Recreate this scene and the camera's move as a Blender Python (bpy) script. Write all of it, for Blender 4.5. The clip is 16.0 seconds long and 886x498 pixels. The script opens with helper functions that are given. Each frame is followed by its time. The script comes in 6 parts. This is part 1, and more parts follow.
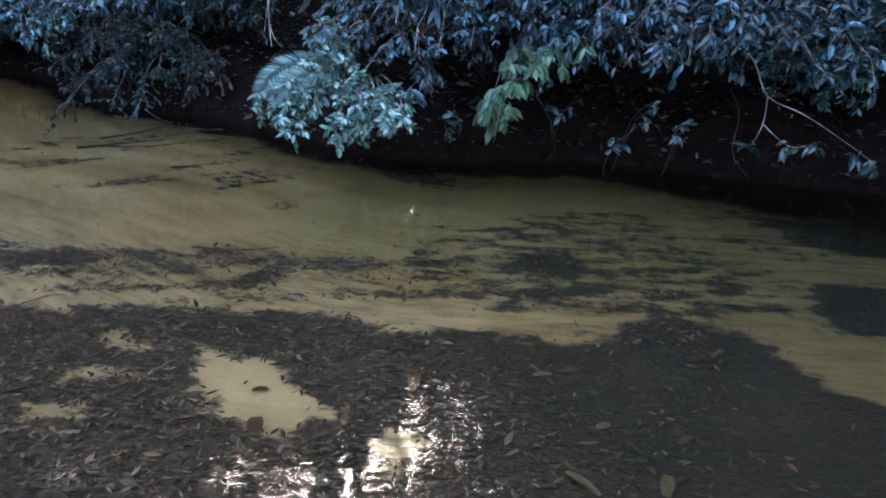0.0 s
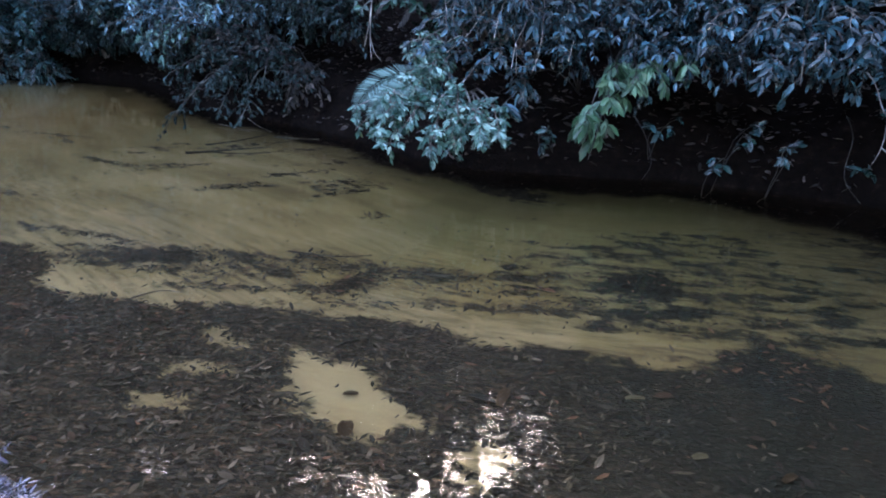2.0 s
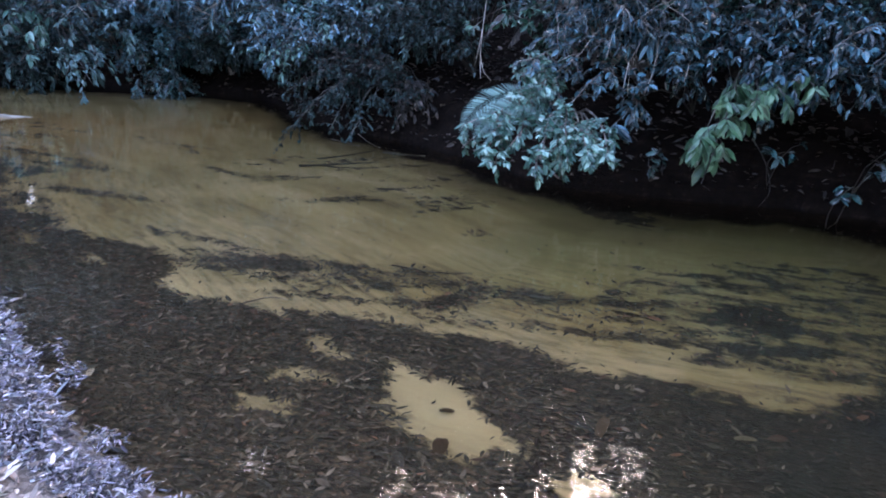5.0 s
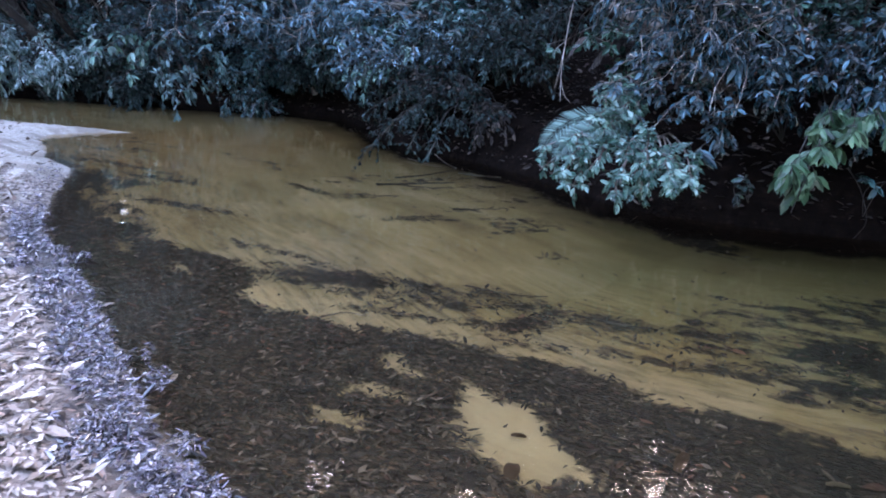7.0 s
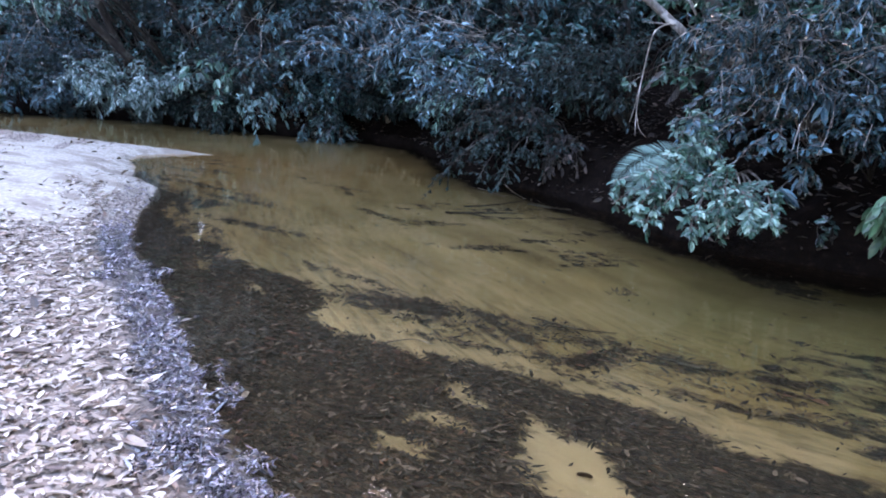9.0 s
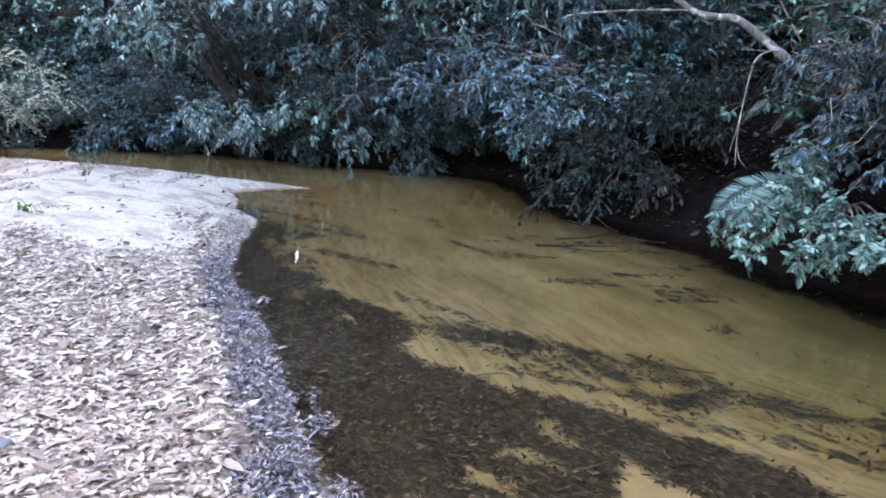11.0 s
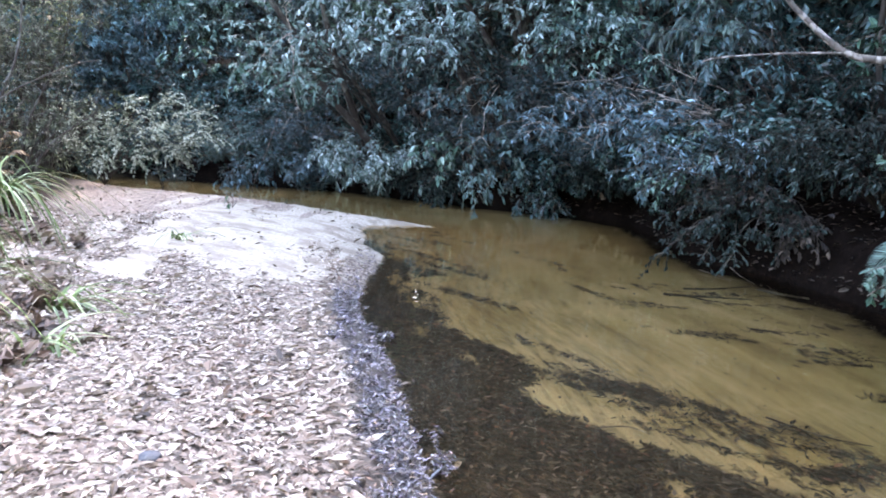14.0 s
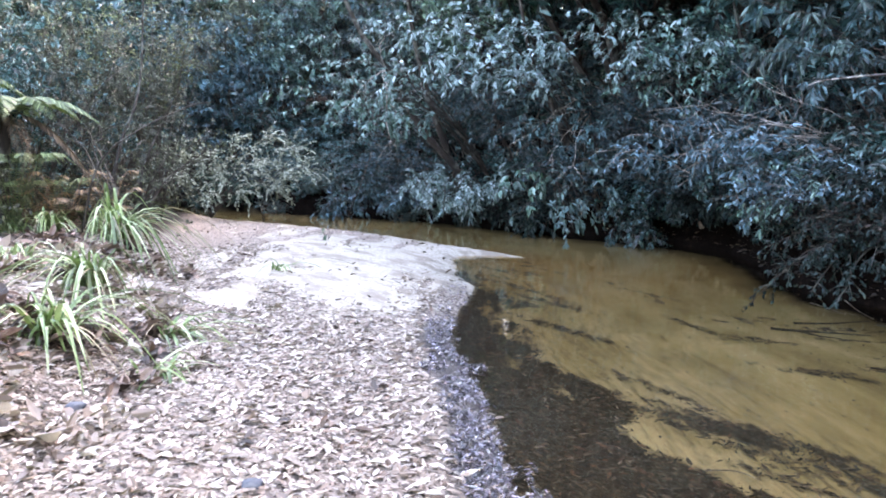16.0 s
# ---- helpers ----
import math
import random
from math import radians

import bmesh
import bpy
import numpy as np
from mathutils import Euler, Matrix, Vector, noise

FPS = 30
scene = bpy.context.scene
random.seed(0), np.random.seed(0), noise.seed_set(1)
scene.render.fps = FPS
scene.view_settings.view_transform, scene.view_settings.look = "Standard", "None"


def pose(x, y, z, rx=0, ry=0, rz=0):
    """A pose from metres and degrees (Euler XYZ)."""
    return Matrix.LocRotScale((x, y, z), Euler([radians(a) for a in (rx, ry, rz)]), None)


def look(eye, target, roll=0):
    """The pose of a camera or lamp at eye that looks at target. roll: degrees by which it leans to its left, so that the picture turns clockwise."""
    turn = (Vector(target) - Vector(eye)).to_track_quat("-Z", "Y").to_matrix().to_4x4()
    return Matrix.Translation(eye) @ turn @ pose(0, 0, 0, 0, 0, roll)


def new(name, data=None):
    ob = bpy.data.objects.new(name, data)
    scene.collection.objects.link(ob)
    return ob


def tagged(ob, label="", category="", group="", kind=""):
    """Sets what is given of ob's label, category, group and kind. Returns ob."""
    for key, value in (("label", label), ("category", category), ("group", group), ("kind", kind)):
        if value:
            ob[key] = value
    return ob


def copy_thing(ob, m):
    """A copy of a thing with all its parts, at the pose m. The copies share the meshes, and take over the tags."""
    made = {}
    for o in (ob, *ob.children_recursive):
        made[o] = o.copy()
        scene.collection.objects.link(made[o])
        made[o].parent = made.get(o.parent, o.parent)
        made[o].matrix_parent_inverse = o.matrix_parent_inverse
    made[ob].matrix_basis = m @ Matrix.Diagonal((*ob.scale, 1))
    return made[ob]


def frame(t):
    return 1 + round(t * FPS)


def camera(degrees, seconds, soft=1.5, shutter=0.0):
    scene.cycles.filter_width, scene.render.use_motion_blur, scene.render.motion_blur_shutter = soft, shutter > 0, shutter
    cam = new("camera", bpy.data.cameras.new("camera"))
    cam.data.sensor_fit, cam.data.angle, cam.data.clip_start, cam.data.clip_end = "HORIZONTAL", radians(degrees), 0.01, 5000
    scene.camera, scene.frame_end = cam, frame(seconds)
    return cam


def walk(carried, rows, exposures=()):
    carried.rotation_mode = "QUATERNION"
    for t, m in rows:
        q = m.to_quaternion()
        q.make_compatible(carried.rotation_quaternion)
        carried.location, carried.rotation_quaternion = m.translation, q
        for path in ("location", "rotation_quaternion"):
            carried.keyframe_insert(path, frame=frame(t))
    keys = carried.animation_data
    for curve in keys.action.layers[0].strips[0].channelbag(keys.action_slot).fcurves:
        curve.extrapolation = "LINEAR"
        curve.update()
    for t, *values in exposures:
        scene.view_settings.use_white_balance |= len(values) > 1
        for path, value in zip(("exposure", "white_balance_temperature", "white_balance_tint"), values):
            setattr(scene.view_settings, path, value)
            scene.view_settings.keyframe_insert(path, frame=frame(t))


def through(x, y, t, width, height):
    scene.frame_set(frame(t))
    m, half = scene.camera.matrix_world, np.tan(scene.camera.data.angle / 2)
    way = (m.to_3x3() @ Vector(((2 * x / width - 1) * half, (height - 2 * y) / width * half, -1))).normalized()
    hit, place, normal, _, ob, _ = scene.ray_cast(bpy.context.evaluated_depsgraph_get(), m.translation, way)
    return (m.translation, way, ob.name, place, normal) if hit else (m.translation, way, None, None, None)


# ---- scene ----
cam = camera(65.7, 16.0, soft=1.85)
EXPOSURE = [(0, 4.0, 6650, 20), (7, 4.1, 6900, 25), (8, 4.14, 7120, 25.5), (9, 4.18, 7350, 23), (11.5, 4.28, 8250, 19.5), (16, 4.45, 8550, 20.5)]
PATH = [
    (0, (0.0, 0.0, 1.493), (-0.007, 1.84, 0.709), 1.0),
    (0.5, (-0.02, 0.003, 1.495), (-0.086, 1.841, 0.709), 1.2),
    (1, (-0.032, 0.0, 1.486), (-0.157, 1.844, 0.722), 1.4),
    (1.5, (-0.047, -0.001, 1.49), (-0.241, 1.845, 0.746), 1.1),
    (2, (-0.055, -0.002, 1.485), (-0.297, 1.837, 0.737), 0.8),
    (2.5, (-0.059, 0.001, 1.489), (-0.355, 1.832, 0.739), 0.4),
    (3, (-0.063, 0.001, 1.486), (-0.401, 1.824, 0.736), 0.3),
    (3.5, (-0.072, 0.006, 1.485), (-0.45, 1.82, 0.734), -0.0),
    (4, (-0.074, 0.005, 1.489), (-0.501, 1.815, 0.754), 0.1),
    (6.5, (-0.092, 0.006, 1.492), (-0.765, 1.767, 0.825), 0.0),
    (7, (-0.104, 0.002, 1.487), (-0.829, 1.75, 0.84), 0.1),
    (7.5, (-0.111, -0.002, 1.494), (-0.888, 1.733, 0.874), 0.4),
    (8, (-0.116, -0.007, 1.493), (-0.935, 1.715, 0.89), 0.5),
    (8.5, (-0.126, -0.012, 1.495), (-0.983, 1.697, 0.907), 0.7),
    (9, (-0.129, -0.015, 1.499), (-1.033, 1.676, 0.928), 0.7),
    (11.5, (-0.153, -0.015, 1.5), (-1.332, 1.536, 1.047), -0.8),
    (12, (-0.164, -0.02, 1.499), (-1.378, 1.513, 1.076), -0.6),
    (12.5, (-0.168, -0.037, 1.506), (-1.421, 1.471, 1.113), -0.4),
    (13, (-0.179, -0.056, 1.508), (-1.499, 1.399, 1.131), -0.3),
    (13.5, (-0.185, -0.057, 1.511), (-1.551, 1.358, 1.148), -0.2),
    (14, (-0.189, -0.058, 1.511), (-1.594, 1.318, 1.148), -0.3),
    (14.5, (-0.19, -0.053, 1.514), (-1.642, 1.276, 1.158), -0.8),
    (15, (-0.199, -0.062, 1.518), (-1.692, 1.228, 1.193), -1.1),
    (15.5, (-0.206, -0.063, 1.526), (-1.748, 1.176, 1.234), -1.3),
    (16, (-0.203, -0.071, 1.532), (-1.788, 1.118, 1.257), -1.6),
]
walk(cam, [(t, look(eye, target, roll)) for t, eye, target, roll in PATH], EXPOSURE)

# ---- light ----
SUN_ELEV, SUN_TURN = 41.0, 349.2          # degrees; turn is clockwise from +y
world = bpy.data.worlds.new("sky")
scene.world = world
world.use_nodes = True
_n = world.node_tree.nodes
_n.clear()
_sky = _n.new("ShaderNodeTexSky")
_sky.sky_type, _sky.sun_disc = "NISHITA", False
_sky.sun_elevation, _sky.sun_rotation = radians(SUN_ELEV), radians(SUN_TURN)
_sky.air_density, _sky.dust_density = 1.0, 1.5
_bg = _n.new("ShaderNodeBackground")
_bg.inputs[1].default_value = 0.15
_wo = _n.new("ShaderNodeOutputWorld")
world.node_tree.links.new(_sky.outputs[0], _bg.inputs[0])
world.node_tree.links.new(_bg.outputs[0], _wo.inputs[0])
sun = new("sun", bpy.data.lights.new("sun", "SUN"))
sun.data.energy, sun.data.angle, sun.data.color = 0.045, radians(4.6), (1.0, 0.99, 0.97)
_d = Vector((math.sin(radians(SUN_TURN)) * math.cos(radians(SUN_ELEV)), math.cos(radians(SUN_TURN)) * math.cos(radians(SUN_ELEV)), math.sin(radians(SUN_ELEV))))
sun.matrix_world = look(_d * 60, (0, 0, 0))


# ---- materials ----
class Nodes:
    """A small hand for node materials."""

    def __init__(self, name):
        self.mat = bpy.data.materials.new(name)
        self.mat.use_nodes = True
        self.tree = self.mat.node_tree
        self.tree.nodes.clear()
        self.out = self.add("ShaderNodeOutputMaterial")

    def add(self, kind, **props):
        node = self.tree.nodes.new(kind)
        for k, v in props.items():
            setattr(node, k, v)
        return node

    def link(self, a, b):
        self.tree.links.new(a, b)

    def value(self, socket, v):
        if isinstance(v, bpy.types.NodeSocket):
            self.link(v, socket)
        else:
            socket.default_value = v

    def noise(self, scale, detail=4.0, rough=0.55, vector=None, dims="3D"):
        n = self.add("ShaderNodeTexNoise", noise_dimensions=dims)
        n.inputs["Scale"].default_value, n.inputs["Detail"].default_value, n.inputs["Roughness"].default_value = scale, detail, rough
        self.link(vector if vector else self.place(), n.inputs["Vector"])
        return n.outputs["Fac"]

    def place(self):
        return self.add("ShaderNodeNewGeometry").outputs["Position"]

    def local(self):
        return self.add("ShaderNodeTexCoord").outputs["Object"]

    def scaled(self, vector, s):
        m = self.add("ShaderNodeMapping")
        m.inputs["Scale"].default_value = s
        self.link(vector, m.inputs["Vector"])
        return m.outputs[0]

    def math(self, op, a, b=0.0, clamp=False):
        n = self.add("ShaderNodeMath", operation=op, use_clamp=clamp)
        self.value(n.inputs[0], a), self.value(n.inputs[1], b)
        return n.outputs[0]

    def step(self, x, lo, hi, a=0.0, b=1.0):
        n = self.add("ShaderNodeMapRange", interpolation_type="SMOOTHSTEP")
        for s, v in zip(n.inputs, (x, lo, hi, a, b)):
            self.value(s, v)
        return n.outputs[0]

    def mix(self, fac, a, b, blend="MIX"):
        n = self.add("ShaderNodeMix", data_type="RGBA", blend_type=blend)
        self.value(n.inputs[0], fac)
        for s, v in ((n.inputs[6], a), (n.inputs[7], b)):
            self.value(s, v if isinstance(v, bpy.types.NodeSocket) else (*v, 1.0))
        return n.outputs[2]

    def ramp(self, fac, *stops):
        n = self.add("ShaderNodeValToRGB")
        e = n.color_ramp.elements
        while len(e) < len(stops):
            e.new(0.5)
        for el, (p, c) in zip(e, stops):
            el.position, el.color = p, (*c, 1.0)
        self.link(fac, n.inputs[0])
        return n.outputs[0]

    def attr(self, name):
        return self.add("ShaderNodeAttribute", attribute_name=name)

    def bump(self, height, strength, distance=0.02):
        n = self.add("ShaderNodeBump")
        n.inputs["Strength"].default_value, n.inputs["Distance"].default_value = strength, distance
        self.link(height, n.inputs["Height"])
        return n.outputs[0]

    def surface(self, color, rough=0.6, normal=None, **more):
        b = self.add("ShaderNodeBsdfPrincipled")
        self.value(b.inputs["Base Color"], color if isinstance(color, bpy.types.NodeSocket) else (*color, 1.0))
        self.value(b.inputs["Roughness"], rough)
        if normal:
            self.link(normal, b.inputs["Normal"])
        for k, v in more.items():
            self.value(b.inputs[k.replace("_", " ")], v)
        self.link(b.outputs[0], self.out.inputs[0])
        return b


def leaf_material(name, dark, mid, light, rough=0.38, through=0.08, coat=0.0, vary=0.0, gloss=0.6):
    """Foliage: tone by leaf, mottle along the blade, light passing through it."""
    m = Nodes(name)
    island = m.add("ShaderNodeNewGeometry").outputs["Random Per Island"]
    tone = m.ramp(island, (0.0, [0.4 * c for c in dark]), (0.4, dark), (0.75, mid), (1.0, [1.3 * c for c in light]))
    mottle = m.noise(35.0, 3.0)
    colour = m.mix(m.step(mottle, 0.35, 0.75, 0.0, 0.35), tone, dark)
    each = m.add("ShaderNodeObjectInfo").outputs["Random"]
    cast = m.ramp(each, (0.0, (1.3, 1.35, 1.0)), (0.2, (0.6, 0.62, 0.58)), (0.4, (1.15, 1.2, 1.3)), (0.6, (0.55, 0.58, 0.6)), (0.8, (1.45, 1.5, 1.4)), (1.0, (0.8, 0.84, 0.95)))
    colour = m.mix(vary, colour, cast, "MULTIPLY")
    b = m.surface(colour, m.step(mottle, 0.2, 0.8, rough - 0.08, rough + 0.12), m.bump(mottle, 0.25, 0.004))
    b.inputs["Specular IOR Level"].default_value = gloss
    b.inputs["Coat Weight"].default_value, b.inputs["Coat Roughness"].default_value = coat, 0.08
    t = m.add("ShaderNodeBsdfTranslucent")
    m.link(m.mix(0.5, colour, (mid[0] * 1.6, mid[1] * 1.9, mid[2] * 0.8)), t.inputs[0])
    s = m.add("ShaderNodeMixShader")
    s.inputs[0].default_value = through
    m.link(b.outputs[0], s.inputs[1]), m.link(t.outputs[0], s.inputs[2])
    m.link(s.outputs[0], m.out.inputs[0])
    return m.mat


def bark_material(name, a, b_, c, scale=18.0, rough=0.85):
    m = Nodes(name)
    v = m.local()
    grain = m.noise(scale, 5.0, 0.6, m.scaled(v, (1, 1, 0.25)))
    lichen = m.noise(scale * 0.35, 3.0, 0.5, v)
    colour = m.mix(m.step(lichen, 0.52, 0.62), m.ramp(grain, (0.3, a), (0.7, b_)), c)
    m.surface(colour, rough, m.bump(grain, 0.7, 0.01))
    return m.mat


def ground_material():
    """Sand, drowned leaf mulch, damp litter soil and the dark earth of the far bank, with shade and sky sheen painted
    in.
    """
    m = Nodes("creek_ground")
    p = m.place()
    flow = m.attr("flow").outputs["Vector"]
    streak = m.noise(1.0, 5.0, 0.62, m.scaled(flow, (2.6, 11.0, 1.0)))
    fine = m.noise(26.0, 4.0, 0.6, p)
    edge = m.noise(9.0, 5.0, 0.65, p)
    sd = m.attr("mulch").outputs["Fac"]
    # the edge of the mulch breaks up along the current
    wob = m.math("ADD", m.math("MULTIPLY", m.math("SUBTRACT", streak, 0.5), 0.27), m.math("MULTIPLY", m.math("SUBTRACT", edge, 0.5), 0.24))
    mulch = m.step(m.math("ADD", sd, wob), -0.03, 0.035, 0.0, 0.95)
    # bed sand: ochre under tea-coloured water
    broad = m.noise(1.0, 4.0, 0.6, m.scaled(flow, (0.8, 2.6, 1.0)))
    grains = m.noise(420.0, 2.0, 0.5, p)
    sand = m.ramp(broad, (0.3, (0.18, 0.142, 0.064)), (0.52, (0.295, 0.238, 0.122)), (0.72, (0.42, 0.345, 0.215)))
    # canopy shade and dark reflections put into the downstream sand colour
    sand = m.mix(m.math("MULTIPLY", m.attr("canopy_dim").outputs["Fac"], 0.78), sand, (0.13, 0.112, 0.053))
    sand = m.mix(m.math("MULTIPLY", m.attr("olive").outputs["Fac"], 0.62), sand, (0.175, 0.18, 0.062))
    # rust-stained sand upstream, clean pale sand where the mulch has been swept off; upstream sky sheen painted in
    sand = m.mix(m.math("MULTIPLY", m.attr("rust").outputs["Fac"], 0.75), sand, (0.36, 0.20, 0.075))
    sand = m.mix(m.math("MULTIPLY", m.attr("clean_sheen").outputs["Fac"], 0.6), sand, (0.47, 0.395, 0.25))
    sand = m.mix(m.step(grains, 0.35, 0.7, 0.0, 0.35), sand, (0.12, 0.095, 0.055))
    silt_shade = m.step(m.noise(1.0, 6.0, 0.7, m.scaled(flow, (3.2, 17.0, 1.0))), 0.42, 0.66, 0.0, 0.5)
    # strength of the silt streaks, with tree shade added downstream
    band = m.attr("silt_shade").outputs["Fac"]
    sand = m.mix(m.math("MULTIPLY", silt_shade, band), sand, (0.035, 0.03, 0.02))
    flake = m.add("ShaderNodeTexVoronoi", feature="F1")
    flake.inputs["Scale"].default_value = 34.0
    m.link(m.scaled(p, (1.0, 1.7, 1.0)), flake.inputs["Vector"])
    bits = m.add("ShaderNodeSeparateColor")
    m.link(flake.outputs["Color"], bits.inputs[0])
    mulch_c = m.ramp(bits.outputs[0], (0.0, (0.011, 0.010, 0.010)), (0.5, (0.028, 0.025, 0.022)), (0.85, (0.058, 0.045, 0.037)), (1.0, (0.11, 0.078, 0.058)))
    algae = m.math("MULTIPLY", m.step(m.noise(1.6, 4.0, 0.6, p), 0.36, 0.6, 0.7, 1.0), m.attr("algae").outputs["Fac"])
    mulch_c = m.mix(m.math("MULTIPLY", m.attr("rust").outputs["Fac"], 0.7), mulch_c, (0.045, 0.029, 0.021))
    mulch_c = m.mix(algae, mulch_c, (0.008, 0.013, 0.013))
    bed = m.mix(mulch, sand, mulch_c)
    # dry beach: pale sand with litter crumbs
    dry = m.attr("dry").outputs["Fac"]
    pale = m.ramp(fine, (0.3, (0.30, 0.26, 0.21)), (0.55, (0.48, 0.43, 0.37)), (0.8, (0.62, 0.575, 0.51)))
    pale = m.mix(m.step(m.noise(1.0, 5.0, 0.65, m.scaled(p, (1.1, 3.2, 1.0))), 0.47, 0.62, 0.0, 0.7), pale, (0.22, 0.175, 0.135))
    crumbs = m.ramp(bits.outputs[1], (0.0, (0.06, 0.046, 0.038)), (0.5, (0.24, 0.19, 0.16)), (1.0, (0.52, 0.44, 0.385)))
    litter = m.attr("litter").outputs["Fac"]
    beach = m.mix(m.step(m.math("ADD", litter, m.math("MULTIPLY", m.math("SUBTRACT", edge, 0.5), 1.1)), 0.42, 0.6), pale, crumbs)
    wet = m.attr("wet").outputs["Fac"]
    beach = m.mix(m.math("MULTIPLY", wet, 0.85), beach, (0.035, 0.029, 0.026))
    ground = m.mix(dry, bed, beach)
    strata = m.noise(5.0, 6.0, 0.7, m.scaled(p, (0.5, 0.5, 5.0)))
    # near black: the shade under the bank shrubs is put into the earth colour
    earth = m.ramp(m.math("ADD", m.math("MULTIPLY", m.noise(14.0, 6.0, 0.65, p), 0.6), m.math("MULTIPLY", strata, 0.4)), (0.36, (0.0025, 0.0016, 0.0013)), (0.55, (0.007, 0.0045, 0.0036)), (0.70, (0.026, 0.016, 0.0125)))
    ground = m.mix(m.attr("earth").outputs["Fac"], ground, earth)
    rough = m.math("SUBTRACT", 0.9, m.math("MULTIPLY", wet, 0.55))
    h = m.math("ADD", m.math("MULTIPLY", fine, 0.6), m.math("MULTIPLY", flake.outputs["Distance"], m.math("MULTIPLY", mulch, 6.0)))
    m.surface(ground, rough, m.bump(h, 0.5, 0.02), Specular_IOR_Level=m.math("SUBTRACT", 0.5, m.math("MULTIPLY", m.attr("earth").outputs["Fac"], 0.45)))
    return m.mat


def water_material():
    m = Nodes("creek_water")
    p = m.place()
    swell = m.noise(2.2, 2.0, 0.5, m.scaled(p, (1.0, 1.6, 1.0)))
    ripple = m.noise(10.0, 1.2, 0.5, m.scaled(p, (1.0, 2.2, 1.0)))
    h = m.math("ADD", m.math("MULTIPLY", swell, 1.0), m.math("MULTIPLY", ripple, 0.22))
    b = m.surface((0.82, 0.715, 0.52), 0.0, m.bump(h, 0.07, 0.05))
    b.inputs["Transmission Weight"].default_value, b.inputs["IOR"].default_value = 1.0, 1.333
    return m.mat


M_GROUND, M_WATER = ground_material(), water_material()
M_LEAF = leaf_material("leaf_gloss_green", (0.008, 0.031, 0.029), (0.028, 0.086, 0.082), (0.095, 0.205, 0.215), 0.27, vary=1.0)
M_LEAF_DEEP = leaf_material("leaf_deep_green", (0.005, 0.020, 0.022), (0.017, 0.058, 0.068), (0.085, 0.210, 0.265), 0.26)
M_LEAF_BLUE = leaf_material("leaf_blue_green", (0.013, 0.041, 0.047), (0.040, 0.104, 0.12), (0.115, 0.23, 0.26), 0.32, vary=1.0)
M_LEAF_MID = leaf_material("leaf_mid_green", (0.034, 0.082, 0.070), (0.083, 0.172, 0.152), (0.19, 0.30, 0.28), 0.34, vary=1.0)
M_LEAF_GREY = leaf_material("leaf_grey_green", (0.03, 0.042, 0.027), (0.08, 0.10, 0.064), (0.19, 0.215, 0.145), 0.45, vary=1.0)
M_LEAF_OLIVE = leaf_material("leaf_olive_green", (0.05, 0.068, 0.026), (0.12, 0.155, 0.062), (0.25, 0.29, 0.13), 0.42, vary=1.0)
M_LEAF_SILVER = leaf_material("leaf_silver_green", (0.16, 0.19, 0.145), (0.44, 0.50, 0.42), (0.60, 0.66, 0.58), 0.5)
# leaf green darkened so the deep bank shade sits in its colour
M_LEAF_SHADE = leaf_material("leaf_shaded_green", (0.007, 0.016, 0.014), (0.019, 0.041, 0.038), (0.064, 0.100, 0.100), 0.42, gloss=0.15)
M_FERN_GREEN = leaf_material("fern_green", (0.06, 0.10, 0.035), (0.15, 0.22, 0.085), (0.30, 0.38, 0.18), 0.5)
M_FERN_BROWN = leaf_material("fern_brown", (0.012, 0.009, 0.007), (0.035, 0.026, 0.02), (0.12, 0.092, 0.075), 0.7)
M_LEAF_PALE = leaf_material("leaf_pale_green", (0.028, 0.09, 0.07), (0.10, 0.235, 0.19), (0.32, 0.49, 0.43), 0.28)
# near-white leaf highlights put into the base colour
M_LEAF_SHEEN = leaf_material("leaf_painted_sheen", (0.07, 0.135, 0.13), (0.22, 0.345, 0.345), (0.44, 0.56, 0.58), 0.26)
M_LEAF_ICE = leaf_material("leaf_ice_blue", (0.016, 0.052, 0.066), (0.075, 0.18, 0.22), (0.25, 0.43, 0.51), 0.28)
M_BRACKEN = leaf_material("bracken_rust", (0.11, 0.062, 0.03), (0.26, 0.155, 0.075), (0.40, 0.27, 0.14), 0.6)
M_LEAF_FRESH = leaf_material("leaf_fresh_green", (0.03, 0.085, 0.042), (0.065, 0.16, 0.085), (0.14, 0.26, 0.15), 0.34)
M_FERN = leaf_material("fern_frond", (0.045, 0.11, 0.095), (0.09, 0.19, 0.165), (0.15, 0.285, 0.25), 0.45)
M_FERN_DEAD = leaf_material("fern_frond_dead", (0.09, 0.06, 0.04), (0.17, 0.12, 0.08), (0.26, 0.19, 0.13), 0.7)
M_BLADE = leaf_material("strap_leaf", (0.11, 0.19, 0.06), (0.29, 0.40, 0.17), (0.58, 0.65, 0.42), 0.36)
M_STRAW = leaf_material("straw_blade", (0.25, 0.21, 0.13), (0.42, 0.37, 0.25), (0.58, 0.53, 0.40), 0.5)
M_DRY = leaf_material("dry_leaf", (0.30, 0.228, 0.19), (0.625, 0.545, 0.485), (0.71, 0.66, 0.61), 0.5, 0.06)
M_DRY_BROWN = leaf_material("dry_leaf_brown", (0.07, 0.045, 0.034), (0.20, 0.125, 0.095), (0.42, 0.31, 0.25), 0.5, 0.03)
# violet sky sheen of the wet leaves is put into their colour
M_WETLEAF_SHEEN = leaf_material("wet_leaf_sheen", (0.024, 0.019, 0.025), (0.16, 0.14, 0.175), (0.40, 0.365, 0.45), 0.14, 0.0, 1.0)
